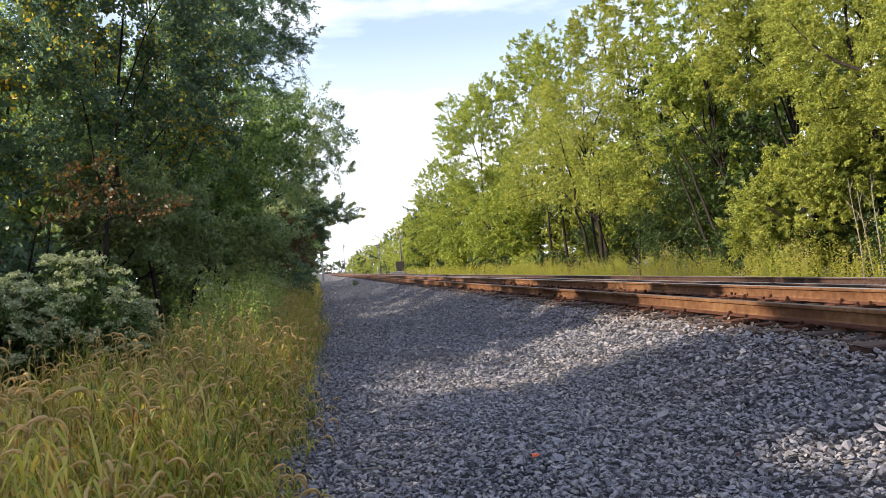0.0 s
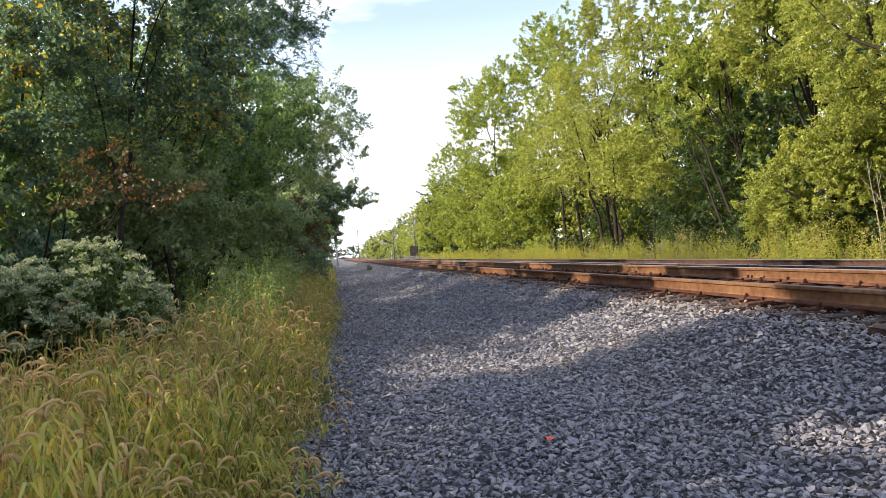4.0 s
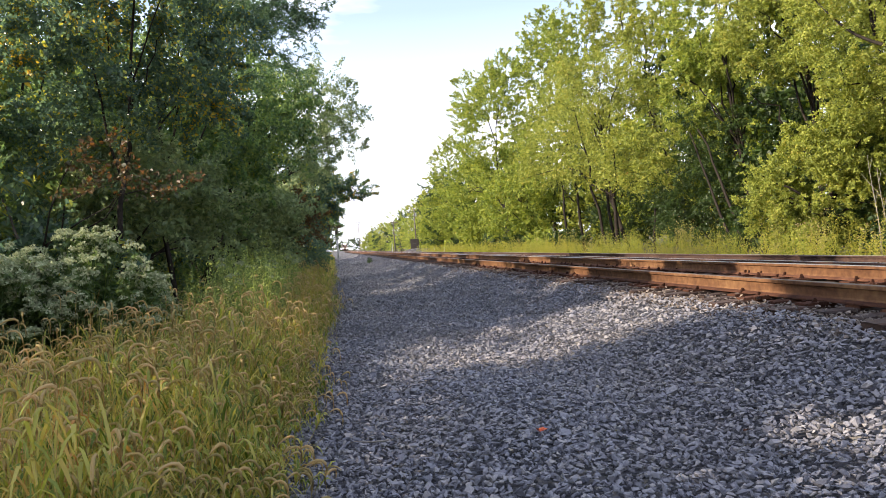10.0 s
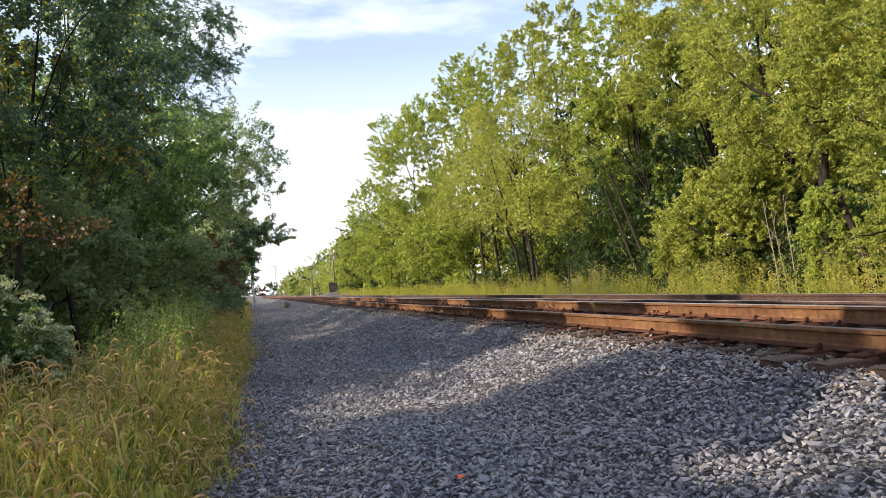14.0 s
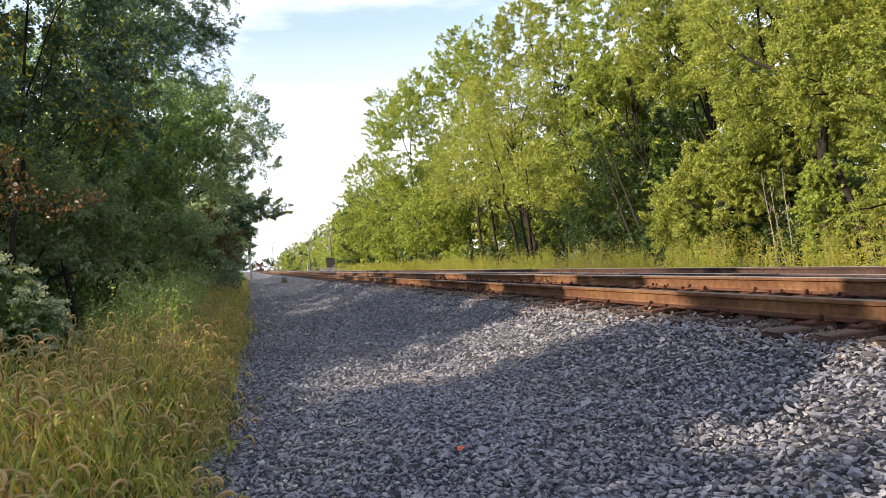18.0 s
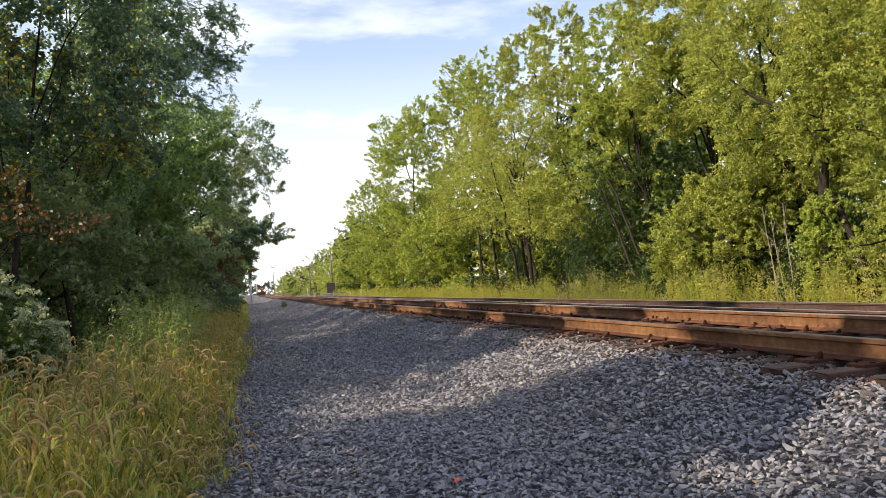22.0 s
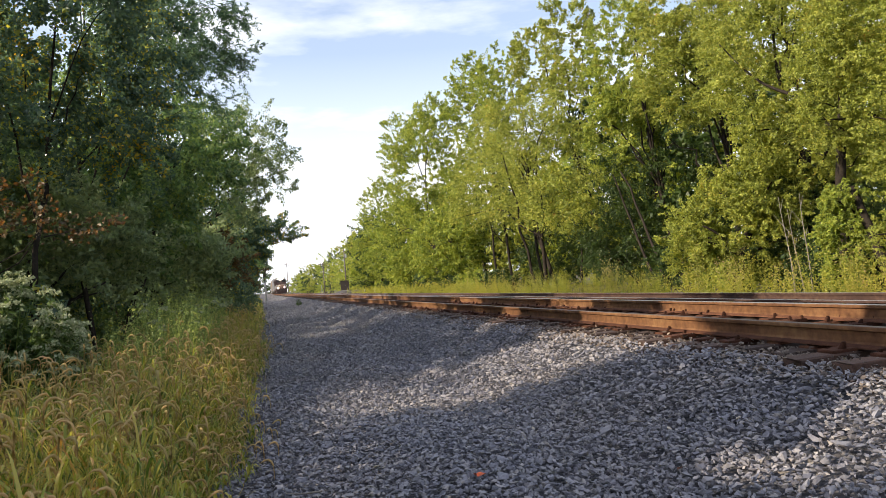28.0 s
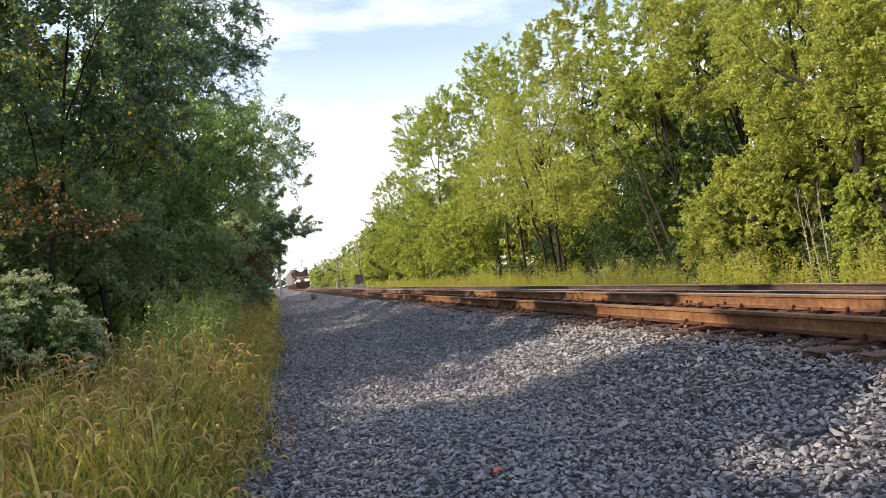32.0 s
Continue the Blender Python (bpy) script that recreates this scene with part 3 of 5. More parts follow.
def track(which, x0, top, tie_near, tie_far):
    rng = np.random.default_rng(int(x0 * 10))
    base = top - 0.186 - 0.018
    t = thing("railway_track", pose(x0 + GAUGE / 2, 0, base, 0, -1.3 if which == "near" else 0, 0), "rust-brown steel rails spiked to weathered wooden ties in grey ballast", "railway track", "tracks", "structure")
    prof = rail_profile()
    n = len(prof)
    ys = np.concatenate([[-1000.0, -200.0, -25.0], np.arange(-4, 60, 4.0), np.arange(60, 300, 20.0), [300, 500, 900, 1400]])
    for side in (-1, 1):
        v = np.array([[side * GAUGE / 2 + px + bend(y), y, 0.018 + pz] for y in ys for px, pz in prof])
        idx = np.arange(len(v)).reshape(len(ys), n)
        f = np.concatenate([np.stack([idx[:-1, k], idx[:-1, (k + 1) % n], idx[1:, (k + 1) % n], idx[1:, k]], -1) for k in range(n)])
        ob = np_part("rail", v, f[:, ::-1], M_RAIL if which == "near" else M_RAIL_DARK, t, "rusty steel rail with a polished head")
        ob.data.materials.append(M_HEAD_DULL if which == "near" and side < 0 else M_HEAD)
        ob.data.materials.append(M_PLATE)
        m = len(ys) - 1
        for k in (0, 1, n - 3, n - 2):
            for q in range(m):
                ob.data.polygons[k * m + q].material_index = 2
        for k in (n // 2 - 2, n // 2 - 1, n // 2):
            for q in range(m):
                ob.data.polygons[k * m + q].material_index = 1
    plate = box_bm(0.42, 0.20, 0.03, (0, 0, -0.006), 0.006)
    plate_me = bpy.data.meshes.new("tie_plate")
    plate.to_mesh(plate_me)
    plate.free()
    plate_me.materials.append(M_PLATE)
    sp = box_bm(0.018, 0.018, 0.05, (0, 0, 0))
    head = box_bm(0.034, 0.03, 0.016, (0.006, 0, 0.045))
    tmp = bpy.data.meshes.new("tmp")
    head.to_mesh(tmp)
    head.free()
    sp.from_mesh(tmp)
    spike_me = bpy.data.meshes.new("spike")
    sp.to_mesh(spike_me)
    sp.free()
    spike_me.materials.append(M_SPIKE)
    lug = box_bm(0.085, 0.045, 0.085, (0, 0, -0.005), 0.01)
    for v in lug.verts:
        if v.co.z > 0.04:
            v.co.x = v.co.x * 0.45 - 0.016
            v.co.y *= 0.7
    lug_me = bpy.data.meshes.new("rail_clip")
    lug.to_mesh(lug_me)
    lug.free()
    lug_me.materials.append(M_SPIKE)
    an = box_bm(0.19, 0.03, 0.05, (0, 0, 0.006), 0.008)
    anchor_me = bpy.data.meshes.new("rail_anchor")
    an.to_mesh(anchor_me)
    an.free()
    anchor_me.materials.append(M_SPIKE)
    tie_mes = []
    for k in range(4):
        bm = box_bm(2.6, 0.225, 0.17, (0, 0, -0.17), 0.012)
        for v in bm.verts:
            v.co += Vector((rng.normal(0, 0.012) * (abs(v.co.x) > 1.2) * 1.5, rng.normal(0, 0.006), rng.normal(0, 0.004)))
        me = bpy.data.meshes.new("tie")
        bm.to_mesh(me)
        bm.free()
        me.materials.append(M_TIE)
        tie_mes.append(me)
    y, k = tie_near, 0
    while y < tie_far:
        tie = new("tie", tie_mes[k % 4])
        tie.parent = t
        tie.matrix_local = pose(rng.normal(0, 0.085), y, rng.normal(0, 0.008) - 0.006, 0, rng.normal(0, 0.35), rng.normal(0, 1.6))
        if 1.0 < y < 26:
            for side in (-1, 1):
                pl = new("tie_plate", plate_me)
                pl.parent = tie
                pl.matrix_local = pose(side * GAUGE / 2, 0, 0.0)
                for dx, dy in ((-0.095, -0.05), (0.095, 0.05), (-0.135, 0.06), (0.095, -0.055)):
                    s = new("spike", spike_me)
                    s.parent = tie
                    up = abs(rng.normal(0, 0.008)) + (0.025 if rng.random() < 0.08 else 0)
                    s.matrix_local = pose(side * GAUGE / 2 + dx, dy, -0.036 + up, rng.normal(0, 5), rng.normal(0, 5), 0 if dx < 0 else 180)
                for dx, dy in ((-0.088, -0.045), (0.088, -0.075), (0.088, 0.06)):
                    if rng.random() < (0.45 if dx * side < 0 and side < 0 else 0.8):
                        c = new("rail_clip", lug_me)
                        c.parent = tie
                        c.matrix_local = pose(side * GAUGE / 2 + dx, dy + rng.normal(0, 0.012), 0.014, rng.normal(0, 8), rng.normal(0, 8), rng.normal(0, 10) + (180 if dx < 0 else 0)) @ Matrix.Scale(rng.uniform(0.6, 1.05), 4)
                if k % 2 == 0:
                    for dy in (-0.13, 0.13):
                        a = new("rail_anchor", anchor_me)
                        a.parent = tie
                        a.matrix_local = pose(side * GAUGE / 2, dy, -0.022)
        y += 0.495 + rng.normal(0, 0.012)
        k += 1
    # the ties farther along
    pieces = []
    cube = np.array([[sx * 1.3, sy * 0.11, z] for z in (-0.17, 0) for sy in (-1, 1) for sx in (-1, 1)], float)
    cf = np.array([[4, 5, 7, 6], [0, 1, 5, 4], [2, 6, 7, 3], [0, 4, 6, 2], [1, 3, 7, 5]])
    while y < 300:
        pieces.append((cube + np.array([rng.normal(0, 0.03), y, 0]), cf))
        y += 0.5
    np_part("far_ties", *joined(pieces), M_TIE, t, kind="stuff")
    return t


track("near", 4.80, 0.826, -6.1, 62)
track("far", 8.80, 0.653, -6.0, 62)


# ------------------------------------------------------------------ trees
def tree(name, base, blobs, material, label, seed, clumps=60, clump=0.9, per=60, leaf=0.16, kind_of="broad", trunk_r=0.16, limbs=9, droop=0.3,
         bark=None, group="", category="tree", stems=1, core=0.35, wide=0.62, boughs=0):
    """A tree: tapered stems from base (x, y), limbs, and a crown of leafy sprays filling blobs (x, y, z, rx, ry, rz)."""
    rng = np.random.default_rng(seed)
    bark = bark or M_BARK
    z0 = float(lie(base[0], base[1])) - 0.06
    root = thing(name, pose(base[0], base[1], z0), label, category, group)
    B = np.array(blobs, float)
    B[:, :3] -= np.array([base[0], base[1], z0])
    vol = B[:, 3] * B[:, 4] * B[:, 5]
    vol = vol ** (0.4 if kind_of == "feathered" else 0.7)
    pick = rng.choice(len(B), clumps, p=vol / vol.sum())
    d = unit(rng.normal(size=(clumps, 3)))
    rad = (core + (1 - core) * rng.random(clumps)) ** 0.6
    pos = B[pick, :3] + d * rad[:, None] * B[pick, 3:6]
    if boughs:
        # sprays gather on the upper and outer sides of larger boughs, with shaded hollows between
        which = rng.integers(0, boughs, clumps)
        held = rng.random(clumps) < 0.6
        which = np.where(held, which, np.arange(clumps))
        pick, d, mid = pick[which], d[which], pos[which]
        girth = (B[pick, 3:6].min(1) * 0.30 * rng.uniform(0.6, 1.3, clumps)[which])[:, None]
        over = unit(rng.normal(size=(clumps, 3)) * np.array([1.1, 1.1, 0.9]) + d * 0.6 + np.array([-0.1, 0, 0.45])) * girth * rng.uniform(0.75, 1.05, (clumps, 1))
        pos = mid + over * held[:, None]
    low = pos[:, 2] < 0.3
    pos[low, 2] = rng.uniform(0.2, 0.9, low.sum())
    top = B[np.argmax(B[:, 2])]
    s = np.linspace(0, 1, 9)
    spine = None
    for q in range(stems):
        goal = np.array([top[0] * 0.8, top[1] * 0.8, top[2] + top[5] * 0.45]) + (rng.normal(0, 0.12, 3) * top[2] * np.array([1, 1, 0]) if q else 0)
        foot = np.zeros(3) if q == 0 else np.array([rng.normal(0, 0.35), rng.normal(0, 0.35), 0])
        line = foot + (goal - foot) * np.stack([s ** 1.25, s ** 1.25, s], -1)
        line[1:-1, :2] += np.cumsum(rng.normal(0, 0.012, (7, 2)), 0) * goal[2]
        r = trunk_r * (1 - 0.86 * s) * np.where(s < 0.05, 1.4, 1.0) * (1 if q == 0 else 0.75)
        v, f = tubes(line[None], r[None], 9)
        np_part("trunk", v, f, bark, root, smooth=True)
        if q == 0:
            spine, spine_r = line, r
    lt = np.linspace(0, 1, 7)
    far = np.argsort(-np.linalg.norm((pos - B[pick, :3]) / B[pick, 3:6], axis=1) - 0.5 * rng.random(clumps))[:limbs]
    for k in far:
        zt = np.clip(pos[k, 2] * rng.uniform(0.45, 0.75), 0.1 * spine[-1, 2], spine[-1, 2] * 0.97)
        p0 = np.array([np.interp(zt, spine[:, 2], spine[:, q]) for q in range(3)])
        c = p0 + (pos[k] - p0) * lt[:, None]
        c[:, 2] += np.sin(lt * math.pi) * 0.12 * np.linalg.norm(pos[k] - p0)
        c[1:-1] += rng.normal(0, 0.025, (5, 3)) * np.linalg.norm(pos[k] - p0)
        rr = max(0.014, float(np.interp(zt, spine[:, 2], spine_r)) * 0.6) * (1 - 0.8 * lt)
        v, f = tubes(c[None], rr[None], 6)
        np_part("limb", v, f, bark, root, smooth=True)
    # leafy sprays: each tapers outwards and upwards, then hangs over
    out = unit((pos - B[pick, :3]) / B[pick, 3:6] + np.array([0, 0, 0.35]) + 0.45 * rng.normal(size=(clumps, 3)))
    size = clump * rng.uniform(0.6, 1.35, clumps)
    n = (per * rng.uniform(0.55, 1.45, clumps)).astype(int)
    i = np.repeat(np.arange(clumps), n)
    u = rng.random(len(i)) ** 0.8
    along = (u * 1.7 - 0.6)[:, None] * size[i][:, None] * out[i]
    thick = (0.62 - 0.42 * u)[:, None] * size[i][:, None]
    p = pos[i] + along + unit(rng.normal(size=(len(i), 3))) * (rng.random(len(i)) ** 0.5)[:, None] * thick * np.array([1, 1, 0.7])
    p[:, 2] -= droop * (u ** 2) * size[i] * 0.7
    p[:, 2] = np.maximum(p[:, 2], 0.06)
    if kind_of == "feathered":
        v, f = fronds(rng, p, unit(out[i] + 0.7 * rng.normal(size=(len(i), 3))), leaf)
    else:
        v, f = leaves(rng, p, leaf, up=0.22, droop=droop + 0.2, wide=wide * (1.15 if kind_of == "small" else 1), fine=(kind_of == "fine"), small=(kind_of == "small"))
    np_part("crown", v, f, material, root, kind="stuff")
    return root


EDGE = "trees of the sunlit wood's edge"
DEEP = "trees deep in the sunlit wood"
WOOD = "trees of the shaded wood"


def right_woods():
    A1, A2, A3 = M_LEAF_R1, M_LEAF_R2, M_LEAF_R3
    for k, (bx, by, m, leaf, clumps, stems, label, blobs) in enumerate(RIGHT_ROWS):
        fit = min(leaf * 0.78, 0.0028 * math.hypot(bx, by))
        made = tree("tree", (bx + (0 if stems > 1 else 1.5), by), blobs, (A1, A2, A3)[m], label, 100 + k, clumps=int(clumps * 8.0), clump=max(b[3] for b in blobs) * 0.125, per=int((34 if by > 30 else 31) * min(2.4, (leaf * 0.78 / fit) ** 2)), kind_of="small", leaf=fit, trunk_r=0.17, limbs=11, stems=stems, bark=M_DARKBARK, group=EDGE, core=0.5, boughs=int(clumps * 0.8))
        if "slanting limb" in label:
            # the long limb that slants across the crown
            t = np.linspace(0, 1, 9)
            c = np.stack([18.35 - 0.9 * t, 20.0 + 4.7 * t ** 1.2, 4.9 + 4.7 * t + 0.3 * np.sin(t * 7)], -1) - np.array(made.location)
            np_part("limb", *tubes(c[None], (0.095 * (1 - 0.8 * t))[None], 7), M_DARKBARK, made, smooth=True)
        for name, foot, tip, r in (("several stems", (21.0, 65.0, -0.3), (21.0, 66.2, 6.6), 0.15), ("several stems", (21.0, 60.7, -0.3), (21.0, 61.4, 6.8), 0.14),
                                   ("several stems", (20.9, 50.6, -0.3), (21.2, 57.0, 7.0), 0.19), ("several stems", (21.0, 46.7, -0.3), (21.2, 46.9, 5.0), 0.10),
                                   ("bright green tree in full sun", (20.8, 35.3, -0.3), (21.0, 39.9, 7.0), 0.10), ("bright green tree in full sun", (20.9, 36.4, -0.3), (21.0, 40.9, 7.0), 0.09)):
            if name in label:
                t = np.linspace(0, 1, 8)
                c = np.array(foot) + (np.array(tip) - np.array(foot)) * t[:, None] - np.array(made.location)
                c[1:-1, :2] += np.cumsum(np.random.default_rng(int(foot[1] * 10)).normal(0, 0.06, (6, 2)), 0)
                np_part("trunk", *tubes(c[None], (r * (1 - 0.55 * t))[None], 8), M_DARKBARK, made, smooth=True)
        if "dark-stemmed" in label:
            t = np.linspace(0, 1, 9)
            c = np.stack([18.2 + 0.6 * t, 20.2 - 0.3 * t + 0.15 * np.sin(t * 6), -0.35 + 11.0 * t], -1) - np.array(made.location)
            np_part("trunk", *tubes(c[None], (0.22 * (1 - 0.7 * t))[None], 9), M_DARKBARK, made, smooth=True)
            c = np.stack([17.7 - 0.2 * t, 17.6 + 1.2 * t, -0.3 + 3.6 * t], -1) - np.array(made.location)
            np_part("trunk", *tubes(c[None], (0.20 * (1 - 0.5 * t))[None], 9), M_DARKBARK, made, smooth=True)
    for k, (x, y, h, dx) in enumerate(((17.6, 21.8, 3.7, 0.0), (17.6, 21.0, 3.7, 0.05), (17.75, 21.5, 3.2, -0.05), (17.7, 20.2, 2.9, 0.0))):
        z0 = float(lie(x, y))
        sap = thing("bare_sapling", pose(x, y, z0), "thin pale leafless sapling at the wood's edge", "sapling", "bare saplings")
        t = np.linspace(0, 1, 8)
        c = np.stack([dx * t * h + 0.03 * np.sin(t * 5 + k), 0.1 * t * h + 0.02 * np.cos(t * 7), t * h], -1)
        np_part("trunk", *tubes(c[None], (0.024 * (1 - 0.7 * t))[None], 6), M_PALEBARK, sap, smooth=True)
        for q in range(3):
            b0 = c[4 + q]
            tip = b0 + np.array([0.25 * (-1) ** q, 0.15, 0.45])
            np_part("branch", *tubes(np.linspace(b0, tip, 4)[None], np.array([[0.011, 0.009, 0.006, 0.003]]), 5), M_PALEBARK, sap, smooth=True)
    rng = np.random.default_rng(11)
    y, k = 22.0, 0
    while y < 160:
        x, h = 29 + rng.uniform(-1.5, 3) - (5 if y > 80 else 0), rng.uniform(13, 17) + (3 if y < 60 else 0)
        tree("tree", (x, y), [(x, y, h * 0.62, h * 0.3, h * 0.32, h * 0.36), (x - 1, y, h * 0.22, h * 0.3, h * 0.34, h * 0.2)], (A1, A2, A3)[k % 3], "tall green tree standing deep in the wood", 200 + k,
             clumps=150, clump=1.3, per=52, kind_of="small", leaf=0.39, trunk_r=0.24, bark=M_DARKBARK, group=DEEP)
        y += rng.uniform(5.5, 8)
        k += 1
    for k in range(12):
        y = 24.0 + k * 7.0 + rng.uniform(-1.5, 1.5)
        x, h = 35 + rng.uniform(-1.5, 2), rng.uniform(13, 16)
        tree("tree", (x, y), [(x, y, h * 0.5, h * 0.32, h * 0.36, h * 0.5)], (A3, A1)[k % 2], "tall green tree standing deep in the wood", 440 + k, clumps=80, clump=1.6, per=50, kind_of="small", leaf=0.5, trunk_r=0.24, limbs=6, group=DEEP)
    # mostly in the darkened green, which paints shade at the wood's foot
    for k in range(24):
        y = 15.0 + k * 3.6 * (1 + k * 0.03) + rng.uniform(-1, 1)
        x = 19.6 + rng.uniform(-0.6, 0.8)
        if 33 < y < 60:
            continue
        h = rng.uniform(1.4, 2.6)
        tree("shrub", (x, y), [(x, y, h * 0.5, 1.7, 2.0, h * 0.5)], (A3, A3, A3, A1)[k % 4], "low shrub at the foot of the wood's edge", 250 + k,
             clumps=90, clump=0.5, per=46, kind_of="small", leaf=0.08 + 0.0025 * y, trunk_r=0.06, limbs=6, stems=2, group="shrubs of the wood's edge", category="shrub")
    y = 128.0
    while y < 560:
        x, h = 20.5 + rng.uniform(-1.5, 4) + (y - 125) * 0.006, rng.uniform(10, 15)
        tree("tree", (x, y), [(x, y, h * 0.6, h * 0.34, h * 0.36, h * 0.38), (x, y, h * 0.2, h * 0.36, h * 0.4, h * 0.2)], (A1, A2, A3)[k % 3], "distant green tree along the railway", 300 + k,
             clumps=90, clump=1.3, per=60, kind_of="small", leaf=0.36, trunk_r=0.22, group="distant trees along the line")
        y += rng.uniform(7, 12) * (1 + (y - 125) / 160)
        k += 1
    for k in range(30):
        x, y, h = -230 + k * 15.0 + rng.uniform(-4, 4), 820 + rng.uniform(0, 120), rng.uniform(12, 18)
        tree("tree", (x, y), [(x, y, h * 0.5, h * 0.6, h * 0.5, h * 0.5)], A3, "far hazy tree on the skyline", 400 + k, clumps=30, clump=3.0, per=20, leaf=1.8, trunk_r=0.3, limbs=4, group="trees on the skyline")


def left_woods():
    for k, (bx, by, m, kind, leaf, clumps, clump, per, label, blobs) in enumerate(LEFT_ROWS):
        tree("tree", (min(bx, -3.0), by), blobs, (M_LEAF_L1, M_LEAF_L2, M_LEAF_L3, M_LEAF_O, M_LEAF_L4)[m], label, 500 + k, clumps=int(clumps * 1.25), clump=clump * 1.1, per=int(per * (1.8 if kind == "broad" else 1.0)), leaf=leaf * (0.95 if kind == "broad" else 1.0), kind_of="small" if kind == "broad" else kind,
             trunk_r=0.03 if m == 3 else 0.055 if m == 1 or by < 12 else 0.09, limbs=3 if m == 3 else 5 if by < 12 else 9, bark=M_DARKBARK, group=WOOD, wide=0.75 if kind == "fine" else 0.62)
    rng = np.random.default_rng(19)
    for k in range(38):
        y = 64 + k * 5.5 * (1 + 0.03 * k)
        x = (-4.6 if y < 115 else -12.0) - 4 * rng.random()
        h = rng.uniform(7.5, 10)
        tree("tree", (x, y), [(x, y, h * 0.6, h * 0.28, h * 0.32, h * 0.38), (x, y, h * 0.2, h * 0.3, h * 0.36, h * 0.2)], (M_LEAF_L3, M_LEAF_R3)[k % 2], "distant shaded tree along the railway", 620 + k,
             clumps=46, clump=1.2, per=50, kind_of="small", leaf=0.36, trunk_r=0.14, group="distant trees along the line")
    # undergrowth down to the ground, and the trees farther in
    rng = np.random.default_rng(9)
    for k in range(13):
        y = 10.2 + k * 2.3 + rng.uniform(-0.5, 0.5)
        x = -3.6 - 0.5 * rng.random() + (0.9 if y > 24 else 0)
        tree("shrub", (x, y), [(x - 0.3, y, 1.2, 1.0, 1.2, 1.1), (x - 1.1, y + 0.4, 2.2, 0.9, 1.2, 1.0)], (M_LEAF_L1, M_LEAF_L3)[k % 2], "dense dark green shrub at the foot of the wood", 540 + k,
             clumps=60, clump=0.5, per=80, kind_of="small", leaf=0.085 + 0.003 * y, trunk_r=0.05, limbs=6, stems=2, group="shrubs of the shaded wood", category="shrub")
    # three more shrubs added out of view, to cast shade on the near grass
    for x, y in ((-4.6, 4.9), (-4.5, 6.5), (-4.75, 8.0)):
        tree("shrub", (x, y), [(x, y, 1.6, 0.8, 1.1, 1.3)], M_LEAF_L3, "dense dark green shrub at the foot of the wood", 555 + int(y), clumps=70, clump=0.35, per=70, leaf=0.11, trunk_r=0.04, limbs=6, stems=2, group="shrubs of the shaded wood", category="shrub")
    for k in range(36):
        y = 11.5 + k * 3.0 + rng.uniform(-0.7, 0.7)
        h = rng.uniform(8.4, 9.8) * (0.72 if y < 24 else 1)
        x = -7.5 + rng.uniform(-1.2, 1)
        tree("tree", (x, y), [(x, y, h * 0.6, 2.0, 2.1, h * 0.36), (x, y, h * 0.22, 2.0, 2.1, h * 0.24)], (M_LEAF_L3, M_LEAF_L1)[k % 2], "tree standing deeper in the shaded wood", 560 + k,
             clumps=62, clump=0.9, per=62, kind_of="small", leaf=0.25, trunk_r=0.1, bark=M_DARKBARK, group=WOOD)


